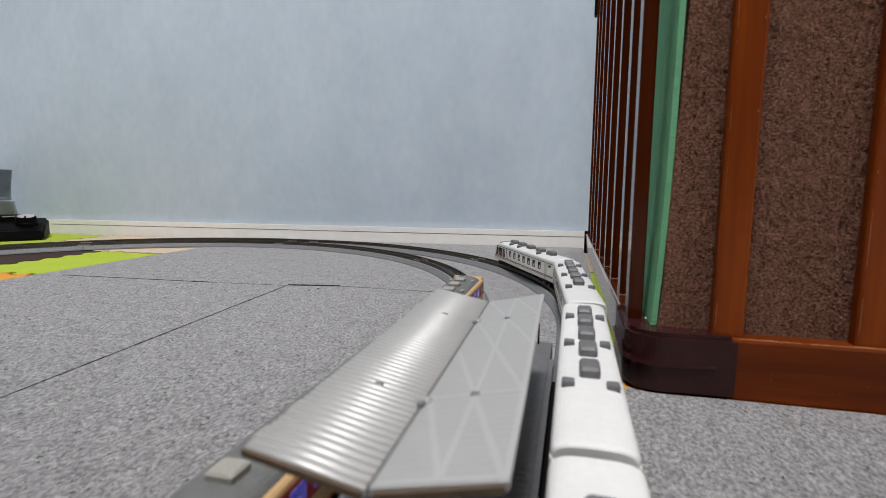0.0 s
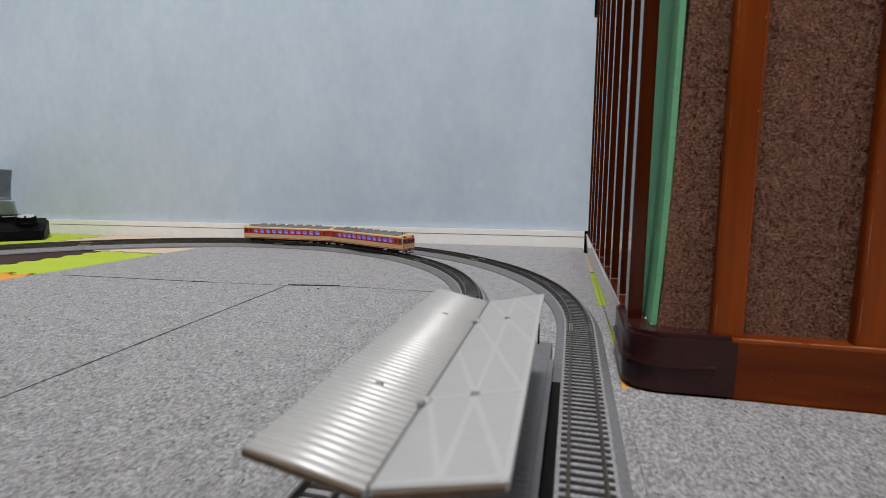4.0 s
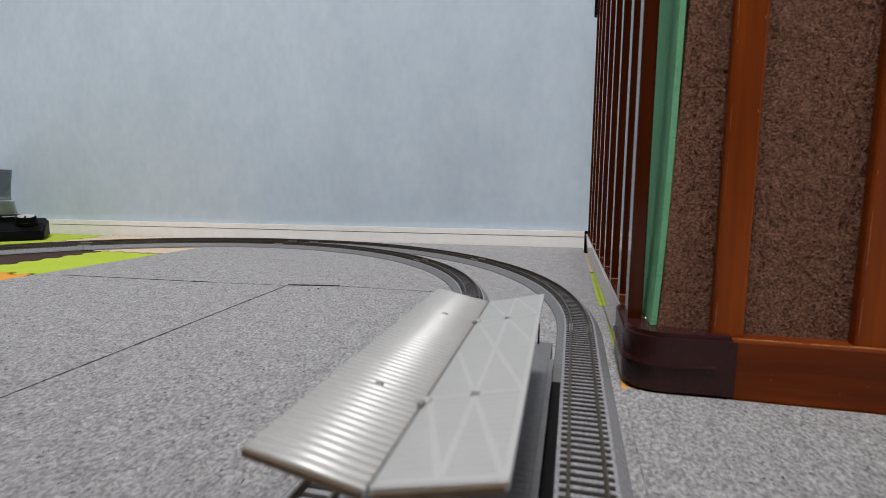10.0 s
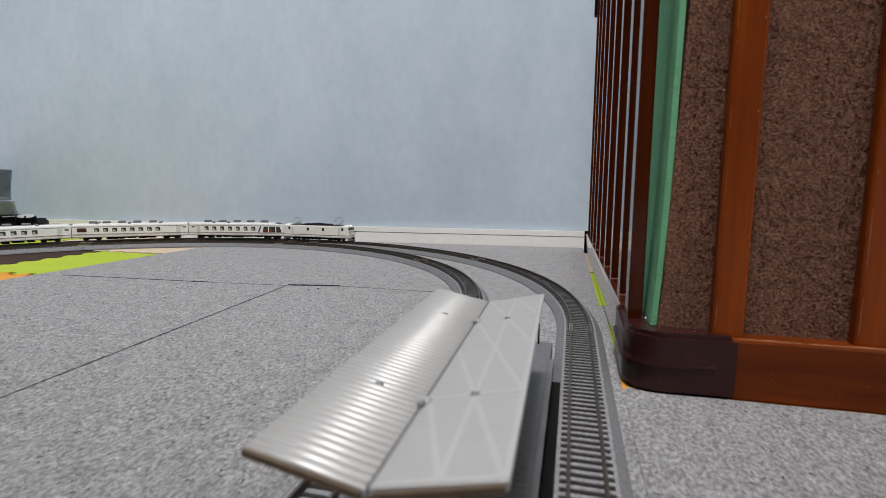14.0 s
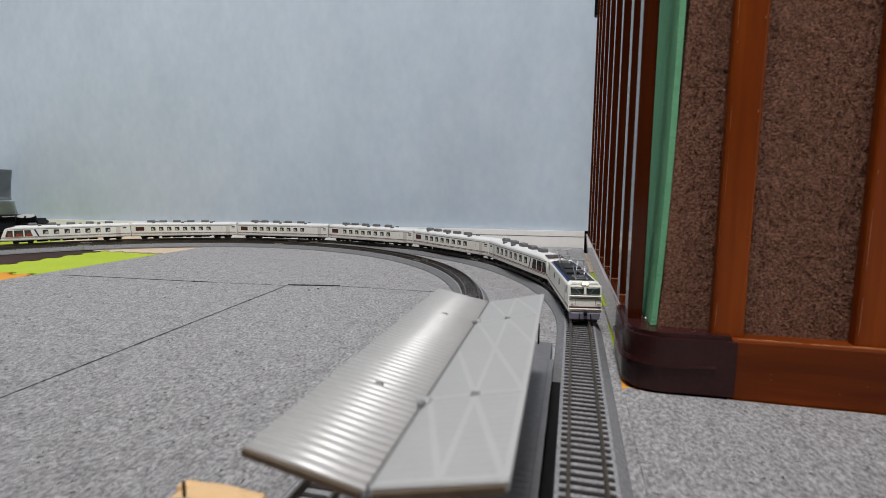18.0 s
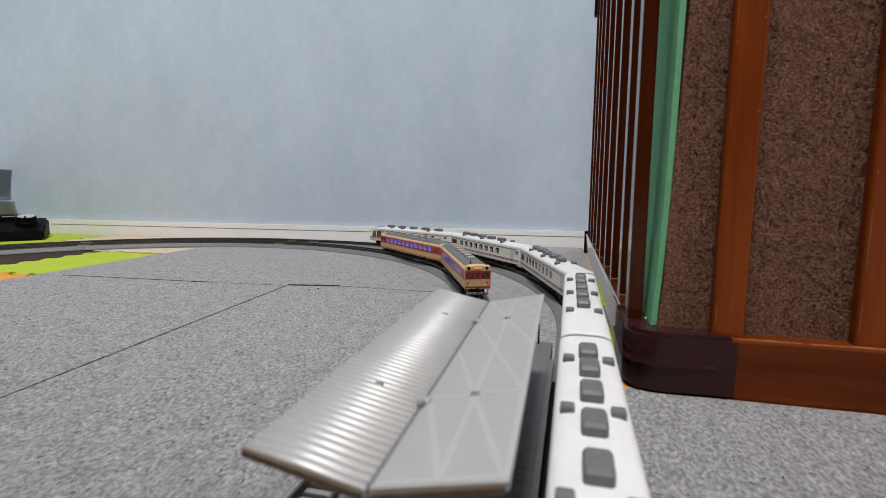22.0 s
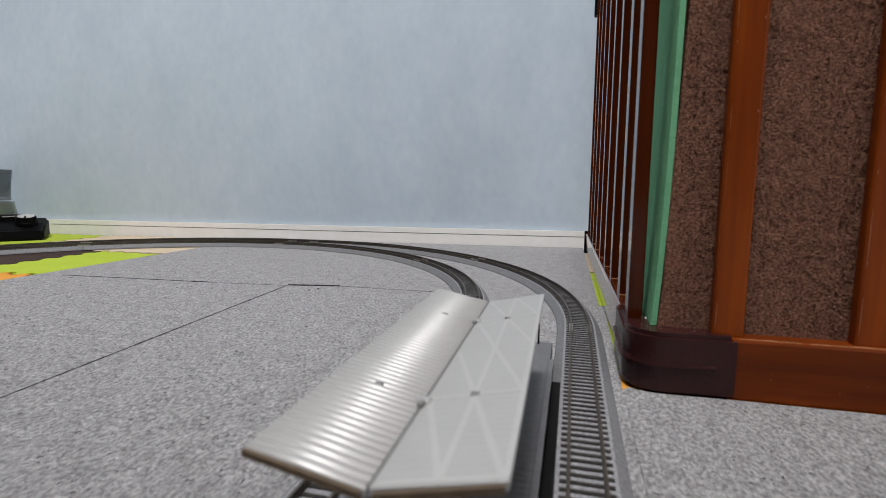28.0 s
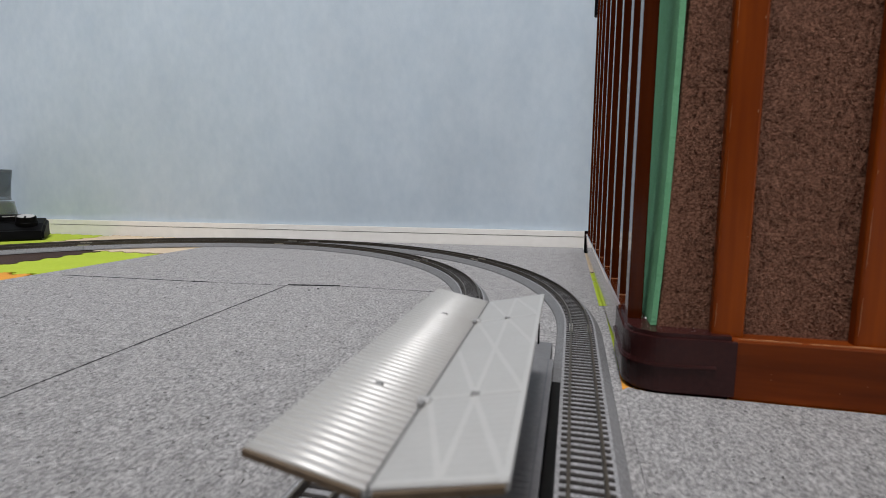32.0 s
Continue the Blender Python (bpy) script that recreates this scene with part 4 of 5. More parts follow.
def locomotive():
    """The white electric locomotive, front towards +x."""
    car = empty("electric_locomotive")
    tagged(car, "white model electric locomotive with blue and black roof and raised pantographs", "model locomotive", "white model train")
    half, z0, eave = 0.0500, 0.0052, 0.0205
    w = WIDTH
    body = prism([(-w / 2 + 0.0003, z0), (-w / 2, z0 + 0.001), (-w / 2, eave - 0.0006), (-w / 2 + 0.0006, eave), (w / 2 - 0.0006, eave), (w / 2, eave - 0.0006), (w / 2, z0 + 0.001), (w / 2 - 0.0003, z0)], 0, -half, half, bevel=0.0007)
    for v in body.verts:
        k = max(0.0, v.co.z - 0.0118)
        if abs(v.co.x) > half - 0.003:
            v.co.x -= math.copysign(k * 0.30, v.co.x)
    part("body", body, M_WHITE, car)
    part("roof_panel", box(-half + 0.0105, half - 0.0105, -0.0084, 0.0084, eave - 0.0002, eave + 0.00025, 0.0001), M_BLUE, car, "royal blue roof edge panel")
    for sy in (-1, 1):
        part("roof_rim", box(-half + 0.0085, half - 0.0085, min(sy * 0.0084, sy * 0.0090), max(sy * 0.0084, sy * 0.0090), eave - 0.0004, eave + 0.00045, 0.0002), M_WHITE, car)
    part("roof_deck", box(-half + 0.0100, half - 0.0100, -0.0066, 0.0066, eave + 0.0001, eave + 0.0011, 0.0002), M_ROOFBLACK, car, "charcoal roof deck")
    part("roof_hood", box(-0.0190, 0.0190, -0.0061, 0.0061, eave + 0.001, eave + 0.0026, 0.0006, 2), M_ROOFBLACK, car)
    part("roof_hood", box(-0.0060, 0.0060, -0.0056, 0.0056, eave + 0.0026, eave + 0.0034, 0.0005, 2), M_ROOFBLACK, car)
    for sx in (-1, 1):
        x = sx * (half - 0.0038)
        cabroof = prism([(-w / 2 + 0.0006, eave), (-w / 2 + 0.0022, eave + 0.0011), (w / 2 - 0.0022, eave + 0.0011), (w / 2 - 0.0006, eave)], 0, min(sx * (half - 0.0110), sx * (half - 0.0036)), max(sx * (half - 0.0110), sx * (half - 0.0036)), bevel=0.0004)
        part("cab_roof", cabroof, M_WHITE, car)
        # headlight box with twin lamps
        hb = part("headlight_box", box(min(x - sx * 0.0025, x + sx * 0.0016), max(x - sx * 0.0025, x + sx * 0.0016), -0.0021, 0.0021, eave - 0.0003, eave + 0.0018, 0.0004), M_WHITE, car)
        for sy in (-1, 1):
            ln = lathe([(0.0007, 0), (0.0007, 0.0003), (0.0004, 0.0005)], 12)
            ln.transform(pose(x + sx * 0.0015, sy * 0.00095, eave + 0.0008, 0, 90 * sx, 0))
            part("headlight", ln, M_LIGHT if sx > 0 else M_LENS, hb, "lit warm headlight" if sx > 0 else "")
        for sy in (-1, 1):
            g = bmesh.new()
            y0, y1 = sorted((sy * 0.0007, sy * 0.0081))
            xa, xb = half - 0.0002 - (0.0157 - 0.0118) * 0.30, half - 0.0002 - (0.0192 - 0.0118) * 0.30
            vs = [g.verts.new((sx * a, y, z)) for a, y, z in ((xa, y0, 0.0157), (xa, y1, 0.0157), (xb, y1, 0.0192), (xb, y0, 0.0192))]
            vs2 = [g.verts.new(v.co + Vector((sx * 0.0005, 0, 0.0001))) for v in vs]
            for i in range(4):
                g.faces.new((vs[i], vs[(i + 1) % 4], vs2[(i + 1) % 4], vs2[i]))
            g.faces.new(vs2), g.faces.new(vs[::-1])
            bmesh.ops.recalc_face_normals(g, faces=g.faces)
            ws = part("windscreen", g, M_GLASS_D, car, "dark green-tinted windscreen")
            part("wiper", rod((sx * (xa + 0.0007), sy * 0.0020, 0.0154), (sx * (xb + 0.0008), sy * 0.0052, 0.0186), 0.00012), M_PANTO, ws)
            part("sun_blind", box(*sorted((sx * (xb + 0.0003), sx * (xb + 0.0007))), *sorted((sy * 0.0014, sy * 0.0074)), 0.0184, 0.0190), M_DOOR, ws)
            part("front_grab_iron", rod((sx * (half + 0.0004), sy * 0.0056, 0.0098), (sx * (half - 0.0002), sy * 0.0056, 0.0122), 0.00016), M_PANTO, car)
            part("brake_hose", rod((sx * (half + 0.0006), sy * 0.0030, 0.0046), (sx * (half + 0.0010), sy * 0.0034, 0.0016), 0.0003), M_UNDER, car)
            part("marker_lamp", box(min(sx * (half - 0.0002), sx * (half + 0.0004)), max(sx * (half - 0.0002), sx * (half + 0.0004)), sy * 0.0074 - 0.0007, sy * 0.0074 + 0.0007, 0.0094, 0.0106, 0.0002), M_LENS, car)
        xf = sorted((sx * (half - 0.0006), sx * (half + 0.00015)))
        part("stripe", box(*xf, -0.0088, 0.0088, 0.0079, 0.0086), M_MAROON, car, "maroon front stripe")
        part("window_sill", box(*sorted((sx * (half - 0.0024), sx * (half - 0.00145))), -0.0080, 0.0080, 0.0150, 0.0152), M_EAVE, car)
        part("handrail", box(*sorted((sx * (half - 0.0018), sx * (half - 0.0009))), -0.0080, 0.0080, 0.0129, 0.0131), M_EAVE, car)
        part("front_ledge", box(*sorted((sx * (half - 0.0024), sx * (half - 0.0002))), -0.0089, 0.0089, 0.0141, 0.0149, 0.0003), M_WHITE, car)
        part("front_ledge", box(*sorted((sx * (half - 0.0012), sx * (half + 0.0006))), -0.0089, 0.0089, 0.0068, 0.0076, 0.0003), M_WHITE, car)
        part("buffer_beam", box(*sorted((sx * (half - 0.003), sx * (half + 0.0004))), -0.0083, 0.0083, 0.0012, 0.0052, 0.0004), M_SKIRT_GREY, car, "lilac-grey buffer beam")
        part("snow_plough", box(*sorted((sx * (half - 0.002), sx * (half + 0.0008))), -0.0070, 0.0070, 0.0002, 0.0013, 0.0003), M_UNDER, car)
        coupler(car, sx * (half + 0.0003), sx)
    for sy in (-1, 1):
        stripe(car, -half + 0.001, half - 0.001, sy, 0.0079, 0.0086, M_MAROON)
        for x in (-0.0115, 0.0115):
            pane(car, "side_window", x, sy, 0.0034, 0.0040, 0.0158, M_GLASS_D)
        for x in (-0.0400, 0.0400):
            pane(car, "cab_window", x, sy, 0.0030, 0.0042, 0.0166, M_GLASS_D)
            pane(car, "cab_door", x * 0.88, sy, 0.0028, 0.0110, 0.0128, M_DOOR)
    # pantographs: base, two lower arms, two upper arms and a pan
    for x, rise in ((-0.0330, 0.9), (0.0310, 1.12)):
        pg = part("pantograph_base", pantograph_frame(x, eave + 0.0018), M_PANTO, car)
        for bx in (-0.0050, 0.0050):
            for sy in (-1, 1):
                part("insulator", lathe([(0.0005, 0), (0.0007, 0.0003), (0.0005, 0.0006), (0.0007, 0.0009), (0.0005, 0.0012)], 8, at=(x + bx, sy * 0.0033, eave + 0.0009)), M_LENS, pg)
        zb, zm, zt = eave + 0.0022, eave + 0.0022 + 0.0046 * rise, eave + 0.0022 + 0.0090 * rise
        for sy in (-1, 1):
            for sx in (-1, 1):
                part("lower_arm", rod((x + sx * 0.0012, sy * 0.0026, zb), (x + sx * 0.0062, sy * 0.0034, zm), 0.00026), M_PANTO, pg)
                part("upper_arm", rod((x + sx * 0.0062, sy * 0.0034, zm), (x + sx * 0.0008, sy * 0.0016, zt), 0.0002), M_PANTO, pg)
        for sy in (-1, 1):
            part("brace_arm", rod((x + 0.0012, sy * 0.0026, zb), (x + 0.0062, -sy * 0.0030, zm), 0.0002), M_PANTO, pg)
        for sx in (-1, 1):
            part("cross_arm", rod((x + sx * 0.0062, -0.0034, zm), (x + sx * 0.0062, 0.0034, zm), 0.0002), M_PANTO, pg)
        for sx in (-1, 1):
            part("contact_strip", rod((x + sx * 0.0011, -0.0034, zt), (x + sx * 0.0011, 0.0034, zt), 0.00028), M_PANTO, pg)
            for sy in (-1, 1):
                part("pan_horn", rod((x + sx * 0.0011, sy * 0.0034, zt), (x + sx * 0.0011, sy * 0.0047, zt - 0.0009), 0.00022), M_PANTO, pg)
    underfloor(car, 3, half)
    bogies = [bogie(car, 0.0270), bogie(car, -0.0270)]
    return car, bogies, 0.0270


def red_railcar(front, seed):
    """A railcar in red and cream. front: +1 or -1, the end that has the driving cab."""
    car = empty("diesel_railcar")
    tagged(car, "red and cream model diesel railcar with blue lit windows", "model train", "red and cream model train")
    half, z0, eave, top = 0.0655, 0.0050, 0.0186, 0.0229
    w = WIDTH
    part("body", prism([(-w / 2 + 0.0004, z0), (-w / 2, z0 + 0.0010), (-w / 2, eave), (w / 2, eave), (w / 2, z0 + 0.0010), (w / 2 - 0.0004, z0)], 0, -half, half, bevel=0.0003), M_CREAM, car)
    nose = sorted((-front * (half - 0.0030), front * (half - 0.0068)))
    part("roof", barrel(roof_outline(w - 0.0018, eave + 0.0006, top, round_by=0.95), *nose, 0.0012), M_GREYROOF, car, "dark grey roof")
    part("roof_edge", barrel(roof_outline(w, eave, top - 0.0010, round_by=0.95), -half + 0.0001, half - 0.0001, 0.0030), M_CREAM, car)
    for sy in (-1, 1):
        stripe(car, -half + 0.0008, half - 0.0008, sy, 0.0112, 0.0180, M_RED, "window_band")
        stripe(car, -half + 0.0008, half - 0.0008, sy, z0 + 0.0009, 0.0065, M_RED, "lower_band")
        for i in range(11):
            pane(car, "window", front * (-0.0460 + 0.0092 * i), sy, 0.0060, 0.0045, 0.0148, M_GLASS_R, y=WIDTH / 2 + 0.00012)
        for x in (-0.0560, 0.0550):
            pane(car, "door", front * x, sy, 0.0048, 0.0064, 0.0145, M_RED, y=WIDTH / 2 + 0.00010)
            pane(car, "door_window", front * x, sy, 0.0028, 0.0036, 0.0150, M_GLASS_D, y=WIDTH / 2 + 0.00016)
        pane(car, "cab_window", front * 0.0612, sy, 0.0036, 0.0040, 0.0152, M_GLASS_D, y=WIDTH / 2 + 0.00012)
    # cab end
    f = front

    def face(name, y0, y1, z0_, z1_, mat, d=0.0001, label="", par=None):
        xs = sorted((f * (half - 0.0006), f * (half + d)))
        return part(name, box(*xs, y0, y1, z0_, z1_), mat, par or car, label)
    face("cab_band", -0.0090, 0.0090, 0.0120, 0.0178, M_RED, 0.0001)
    face("lower_band", -0.0088, 0.0088, z0 + 0.0009, 0.0068, M_RED, 0.0001)
    for sy in (-1, 1):
        face("cab_window", min(sy * 0.0028, sy * 0.0080), max(sy * 0.0028, sy * 0.0080), 0.0131, 0.0166, M_GLASS_D, 0.0003)
        hl = lathe([(0.0011, 0), (0.0011, 0.0008), (0.0006, 0.0010)], 14)
        hl.transform(pose(f * (half - 0.0004), sy * 0.0064, 0.0197, 0, 90 * f, 0))
        part("headlight", hl, M_UNDER, car, "dark headlight")
        tl = lathe([(0.0008, 0), (0.0008, 0.0007), (0.0004, 0.0009)], 14)
        tl.transform(pose(f * (half - 0.0003), sy * 0.0066, 0.0096, 0, 90 * f, 0))
        part("tail_lamp", tl, surface("red_tail_lens", (0.5, 0.05, 0.03), None, rough=0.2, emit=(1, 0.12, 0.04), power=0.08), car, "red tail lamp")
        part("step_iron", rod((f * (half + 0.0002), sy * 0.0072, 0.0052), (f * (half + 0.0006), sy * 0.0072, 0.0012), 0.0004), M_SKIRT_GREY, car)
    for sy in (-1, 1):
        part("wiper", rod((f * (half + 0.0005), sy * 0.0034, 0.0166), (f * (half + 0.0005), sy * 0.0062, 0.0136), 0.00012), M_PANTO, car)
        part("grab_iron", rod((f * (half + 0.0005), sy * 0.0027, 0.0078), (f * (half + 0.0005), sy * 0.0027, 0.0116), 0.00016), M_PANTO, car)
        part("grab_iron", rod((f * (half + 0.0004), sy * 0.0083, 0.0080), (f * (half + 0.0004), sy * 0.0083, 0.0112), 0.00016), M_PANTO, car)
        face("marker_panel", min(sy * 0.0048, sy * 0.0062), max(sy * 0.0048, sy * 0.0062), 0.0076, 0.0086, M_DOOR, 0.0003)
        part("jumper_hose", rod((f * (half + 0.0008), sy * 0.0044, 0.0056), (f * (half + 0.0012), sy * 0.0040, 0.0020), 0.00035), M_UNDER, car)
    part("front_skirt", box(*sorted((f * (half - 0.0016), f * (half + 0.0006))), -0.0078, 0.0078, 0.0010, 0.0026, 0.0003), M_AC, car, "grey front skirt")
    face("gangway_door", -0.0020, 0.0020, 0.0072, 0.0120, M_CREAM, 0.0004, "cream gangway door")
    face("gangway_door", -0.0020, 0.0020, 0.0121, 0.0178, M_RED, 0.0004)
    face("door_window", -0.0012, 0.0012, 0.0131, 0.0166, M_GLASS_D, 0.0006)
    face("headboard", -0.0026, 0.0026, 0.0190, 0.0205, M_SIGN, 0.0005, "lit orange destination board")
    part("cab_brow", box(*sorted((f * (half - 0.0032), f * (half - 0.0002))), -0.0090, 0.0090, 0.0178, 0.0216, 0.0012, 2), M_CREAM, car)
    part("gangway", box(*sorted((-f * (half - 0.0002), -f * (half + 0.0012))), -0.0038, 0.0038, z0 + 0.0006, eave - 0.0003, 0.0004), M_UNDER, car)
    part("end_panel", box(*sorted((-f * (half - 0.0003), -f * (half + 0.00008))), -0.0088, 0.0088, 0.0120, 0.0176), M_RED, car)
    xs = [-0.0423 + 0.0138 * i for i in range(7)]
    for i, x in enumerate(xs):
        part("roof_vent", UNIT_RED, None, car, at=pose(f * x, 0, top - 0.0002))
        if seed == 1:
            for sy in (-1, 1):
                if i % 2 == 0:
                    part("side_vent", UNIT_RED_S, None, car, at=pose(f * x + 0.004, sy * 0.0062, top - 0.0012))
    part("whistle", rod((f * (half - 0.006), 0.004, top - 0.001), (f * (half - 0.006), 0.004, top + 0.0018), 0.0003), M_UNDER, car)
    underfloor(car, seed + 20, half)
    bogies = [bogie(car, 0.0470), bogie(car, -0.0470)]
    coupler(car, half, 1), coupler(car, -half, -1)
    return car, bogies, 0.0470


# ---------------------------------------------------------------- how the trains run
def white_front(t):
    """How far the nose of the white train has run down the outer track (s falls as it runs)."""
    v = 0.1203
    s19 = -0.1140
    ts = [-1.0, 3.6, 10.0, 33.0]
    at0 = [s19 + OUTER.length - v * (a + 23.86 - 19) for a in ts[:2]]
    at1 = [s19 - v * (a - 19) for a in ts[2:]]
    ahead = np.interp(t, [10.0, 11.0, 12.0, 13.0, 17.0, 18.0, 20.0, 22.0, 25.0], [0.014, 0.0105, 0.0060, 0.0035, 0.0035, 0.0010, 0.0, 0.0005, -0.0025]) if t > 5 else np.interp(t, [0.0, 1.0, 3.6], [0.0, -0.002, -0.006])
    return float(np.interp(t, ts, at0 + at1) + ahead)


def red_gap(t):
    """Where the coupling between the two red cars is on the inner track (s grows as it runs)."""
    first = [(a, 0.681 + 0.1328 * (a - 6) - k) for a, k in ((-1.0, -0.002), (0.0, 0.0), (1.0, 0.002), (2.0, 0.004), (3.5, 0.005), (5.5, 0.001), (6.0, 0.0), (8.3, 0.0))]
    lag = [(17.6, 0.003), (18.2, 0.004), (19.2, 0.0095), (20.0, 0.0110), (20.6, 0.0085), (21.4, 0.0045), (22.2, 0.003), (23.2, 0.003), (24.0, 0.0), (33.0, 0.0)]
    second = [(a, -2.7229 + 0.13248 * a - k + INNER.length) for a, k in lag]
    ts, s = zip(*(first + second))
    return float(np.interp(t, ts, s))


def ride(oval, s, half_base, forward):
    """The pose of a car on two bogies, with its middle at s, and the turn of each bogie on it."""
    xf, yf, af = oval.at(s + forward * half_base)
    xr, yr, ar = oval.at(s - forward * half_base)
    a = math.atan2(yf - yr, xf - xr)
    flip = 0 if forward > 0 else math.pi
    m = pose((xf + xr) / 2, (yf + yr) / 2, RAIL_Z, 0, 0, math.degrees(a))
    turns = [math.degrees((b + flip - a + math.pi) % (2 * math.pi) - math.pi) for b in (af, ar)]
    return m, turns


def run(car, bogies, half_base, oval, place, forward):
    rows, turn_rows = [], ([], [])
    for i in range(161):
        t = i * 0.2
        m, turns = ride(oval, place(t), half_base, forward)
        rows.append((t, m))
        for k in (0, 1):
            turn_rows[k].append((t, pose(half_base * (1 - 2 * k), 0, 0, 0, 0, turns[k])))
    walk(car, rows)
    for b, r in zip(bogies, turn_rows):
        walk(b, r)


white_train = [(locomotive(), 0.0504)]
CP = 0.1389
white_train.append((white_coach("lounge", 1), 0.0993 + CP * 0.5))
for k in range(1, 5):
    white_train.append((white_coach("middle", 1 + k), 0.0993 + CP * (k + 0.5)))
tail = white_coach("lounge", 9)
red_train = [(red_railcar(1, 1), 0.0666), (red_railcar(-1, 2), -0.0666)]


def motions():
    for (car, bogies, hb), back in white_train:
        run(car, bogies, hb, OUTER, lambda t, b=back: white_front(t) + b, -1)
    car, bogies, hb = tail
    run(car, bogies, hb, OUTER, lambda t: white_front(t) + 0.0993 + CP * 5.5, 1)
    for (car, bogies, hb), ahead in red_train:
        run(car, bogies, hb, INNER, lambda t, b=ahead: red_gap(t) + b, 1)


# ---------------------------------------------------------------- power pack and clear jar on the far mats
M_KNOB_TOP = surface("silver_knob_cap", (0.42, 0.42, 0.42), (0.5, 0.5, 0.5), 300, 0.4, metal=0.2)
M_PRINT = surface("white_print", (0.8, 0.8, 0.8), None, rough=0.5)
M_CLEAR = surface("clear_grey_plastic", (0.28, 0.31, 0.33), None, rough=0.1, trans=0.82)
pack = empty("power_pack", pose(-0.752, 0.577, MAT_Z, 0, 0, 46))
tagged(pack, "black model railway power pack with a round speed knob", "power pack")
prof = [(0.0, 0.0), (-0.002, 0.003), (0.0, 0.014), (0.006, 0.0195), (0.030, 0.0275), (0.066, 0.0330), (0.069, 0.031), (0.069, 0.0)]
case = prism(prof, 0, -0.15, 0.0, bevel=0.003)
for v in case.verts:
    if v.co.x > -0.012 and v.co.z > 0.015:
        v.co.z -= (v.co.x + 0.012) * 0.45
part("case", case, M_BLACK, pack)
part("foot_strip", box(-0.146, -0.004, 0.004, 0.064, -0.0001, 0.0025), M_UNDER, pack)
knob = part("speed_knob", lathe([(0.0138, -0.003), (0.0138, 0.003), (0.0130, 0.004), (0.0122, 0.0098), (0.0115, 0.0108)], 36), M_BLACK, pack, at=pose(-0.022, 0.026, 0.0238, 12, 0, 0))
part("knob_cap", lathe([(0.0104, 0.0), (0.0104, 0.0008), (0.0094, 0.0012)], 36), M_KNOB_TOP, knob, "silver knob cap", at=pose(0, 0, 0.0106))
part("knob_pointer", box(-0.0012, 0.0012, -0.0140, -0.0030, 0.0108, 0.0124, 0.0003), M_BLACK, knob)
txt = bpy.data.curves.new("power_pack_print", "FONT")
txt.body = "POWER PACK"
txt.size, txt.extrude = 0.0027, 0.0001
txt.align_x = "RIGHT"
txt.materials.append(M_PRINT)
flat = new("print_source", txt)
bpy.context.view_layer.update()
print_mesh = bpy.data.meshes.new_from_object(flat.evaluated_get(bpy.context.evaluated_depsgraph_get()))
bpy.data.objects.remove(flat)
panel = part("rear_housing", box(-0.146, -0.018, 0.040, 0.056, 0.020, 0.0362, 0.0012), M_BLACK, pack)
part("lettering", print_mesh, None, panel, "white lettering", at=pose(-0.0345, 0.0398, 0.0326, 90, 0, 0))

jar = empty("clear_jar", pose(-0.9190, 0.626, MAT_Z + 0.0005))
tagged(jar, "clear plastic jar standing on the lime mat", "jar")
part("base", lathe([(0.030, 0.0), (0.031, 0.002), (0.031, 0.034), (0.0285, 0.048), (0.029, 0.052), (0.026, 0.052), (0.026, 0.004)], 32), M_CLEAR, jar, smooth=True).visible_shadow = False
part("upper_cup", lathe([(0.0255, 0.054), (0.0245, 0.058), (0.0265, 0.085), (0.0285, 0.098), (0.0290, 0.104), (0.0270, 0.104), (0.0255, 0.090), (0.0235, 0.060)], 32), M_CLEAR, jar, smooth=True).visible_shadow = False

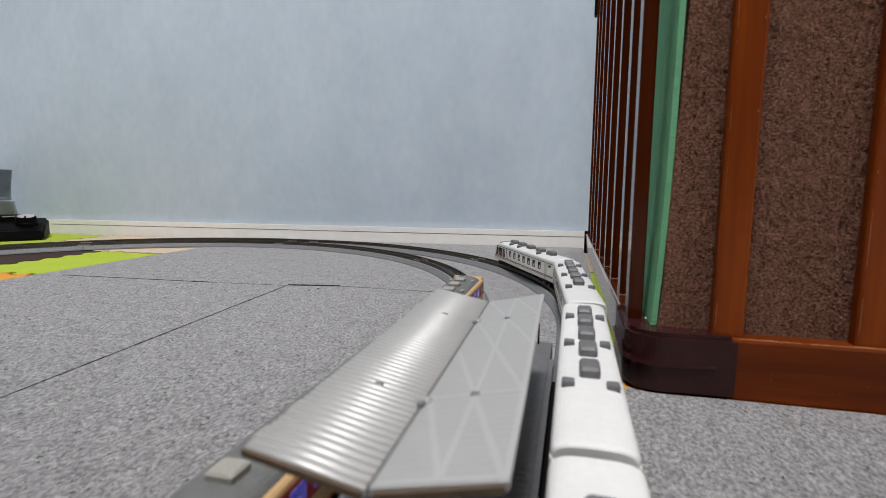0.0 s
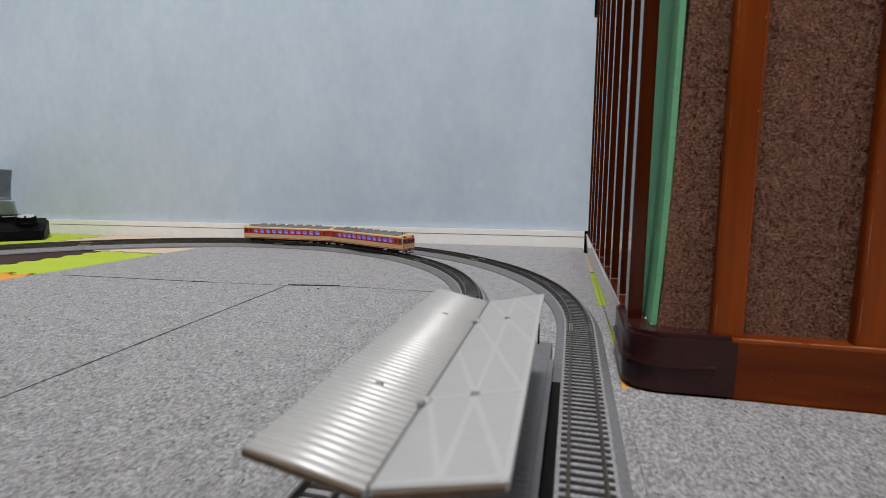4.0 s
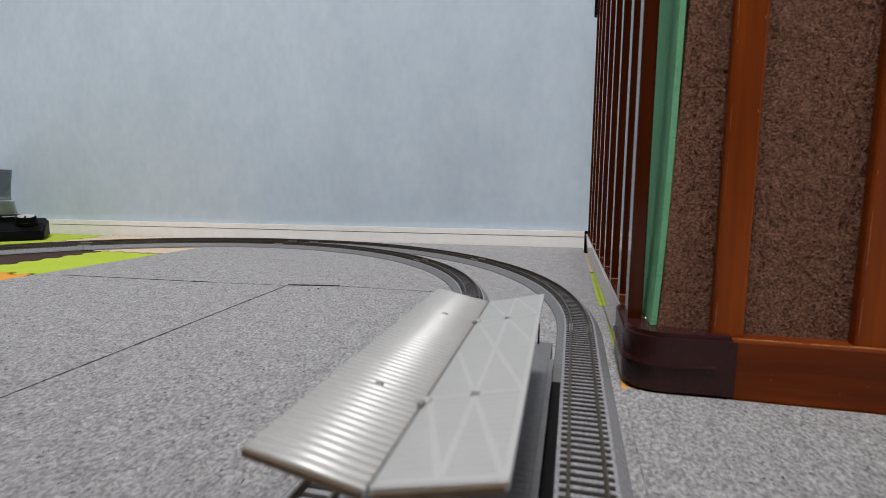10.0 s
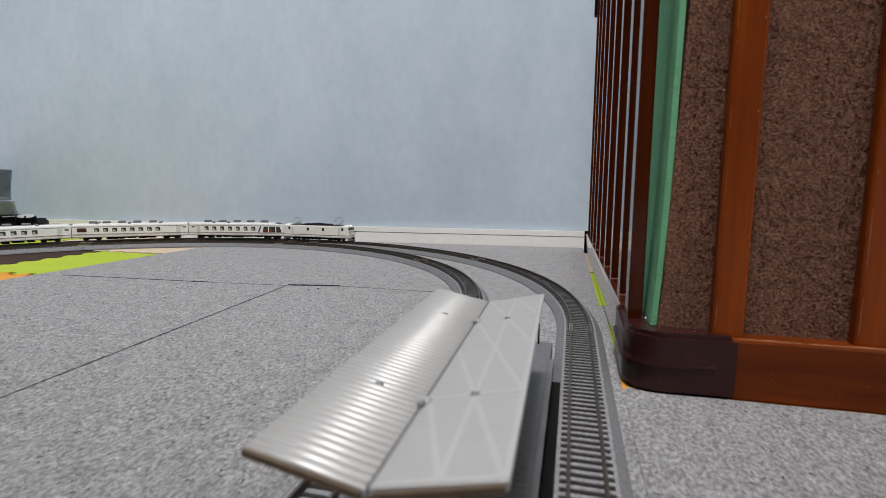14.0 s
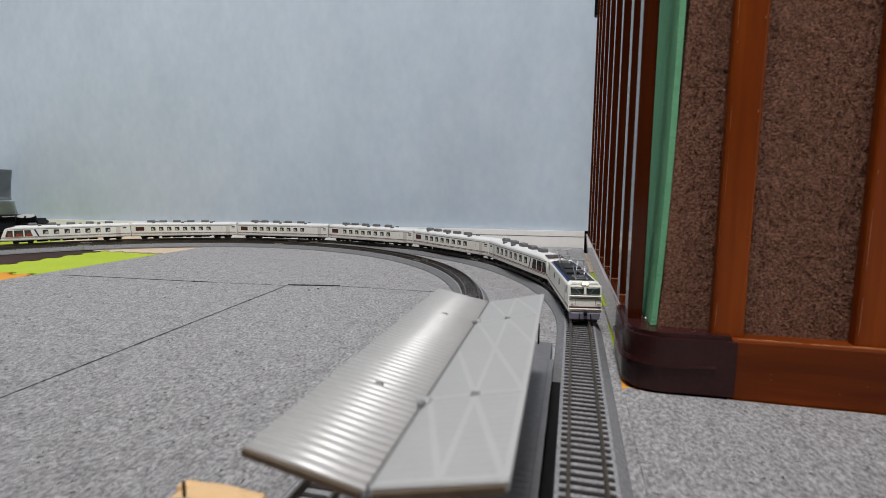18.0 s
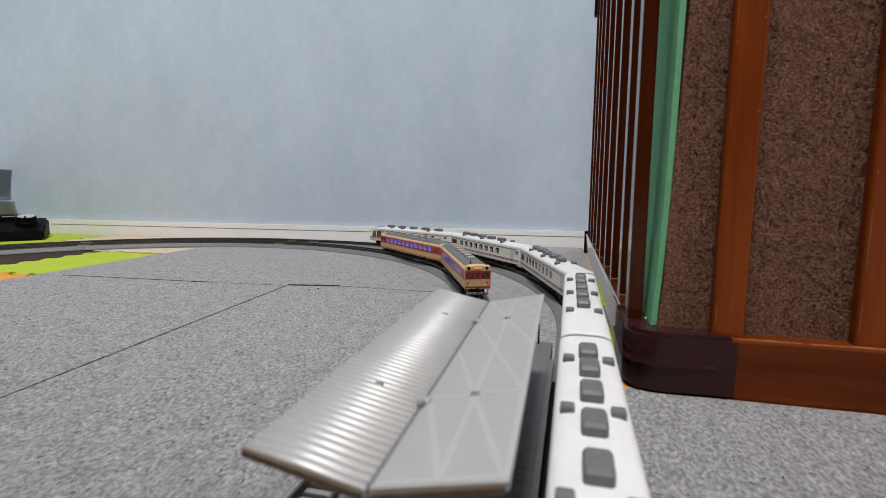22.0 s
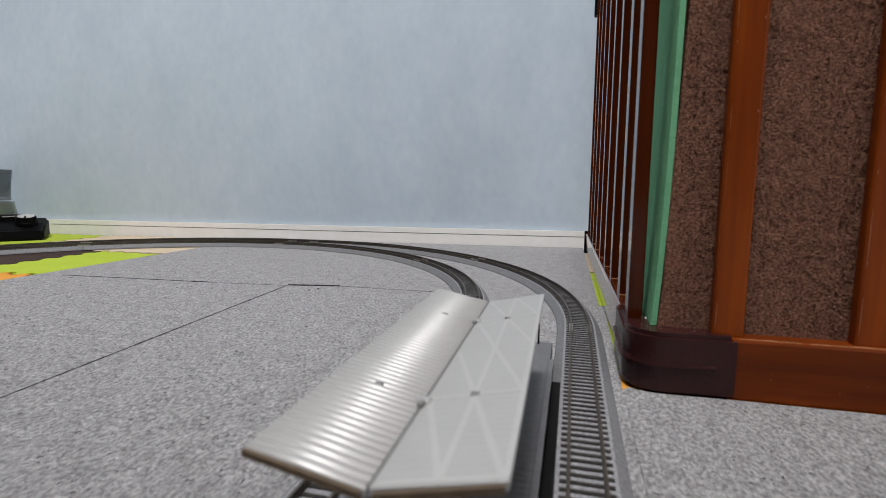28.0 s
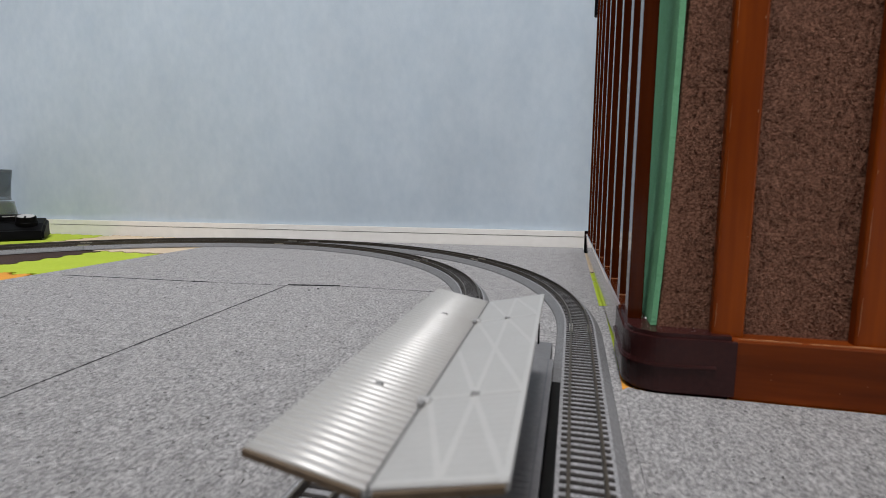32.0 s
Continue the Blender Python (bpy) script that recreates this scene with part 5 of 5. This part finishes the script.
# loose fibres that stand out of the carpet and the felt
def fibres(name, seed, count, pick, size, material, parent, label):
    """Slivers of fibre. pick(rnd) gives a root, two directions along the surface and its normal, or None."""
    rnd = random.Random(seed)
    verts, faces = [], []
    for _ in range(count):
        got = pick(rnd)
        if got is None:
            continue
        root, u, v, n = got
        a = rnd.uniform(0, math.tau)
        d = u * math.cos(a) + v * math.sin(a)
        side = (u * -math.sin(a) + v * math.cos(a)) * size * rnd.uniform(0.03, 0.07)
        ln = size * rnd.uniform(0.5, 1.5)
        up = n * size * rnd.uniform(0.10, 0.45)
        k = len(verts)
        verts += [root - side, root + side, root + d * ln * 0.6 + up + side * 0.8, root + d * ln + up * 0.6, root + d * ln * 0.6 + up - side * 0.8]
        faces.append((k, k + 1, k + 2, k + 3, k + 4))
    me = bpy.data.meshes.new(name)
    me.from_pydata([tuple(p) for p in verts], [], faces)
    me.materials.append(material)
    return tagged(part(name, me, None, parent), label, kind="stuff")


AX, AY, AZ = Vector((1, 0, 0)), Vector((0, 1, 0)), Vector((0, 0, 1))


def on_carpet(rnd):
    y = 0.05 + 0.6 * rnd.random() ** 1.5
    x = rnd.uniform(-0.46, 0.30)
    if -0.075 < x < 0.0215 and y < 0.30 or x > 0.0205 and y > 0.212:
        return None
    for oval in (OUTER, INNER):
        dx, dy = x - oval.x + oval.r, y - oval.y
        if dy >= 0 and abs(math.hypot(dx, dy) - oval.r) < 0.016:
            return None
    return Vector((x, y, -0.0001)), AX, AY, AZ


def on_felt(rnd):
    z = rnd.uniform(0.027, 0.25)
    return Vector((rnd.uniform(0.042, 0.20), 0.2257, z)), AX, AZ * 0.6, -AY


fibres("carpet_fuzz", 31, 24000, on_carpet, 0.0018, M_FUZZ, carpet, "short grey and white fibres")
fibres("felt_fuzz", 32, 24000, on_felt, 0.0016, M_BROWN_FUZZ, felt, "short brown fibres")

# black latch on the far end of the fence
part("latch", box(0.0165, 0.0205, 0.655, 0.668, 0.285, 0.345, 0.0015, 2), M_BLACK, fence, "black plastic latch")
motions()
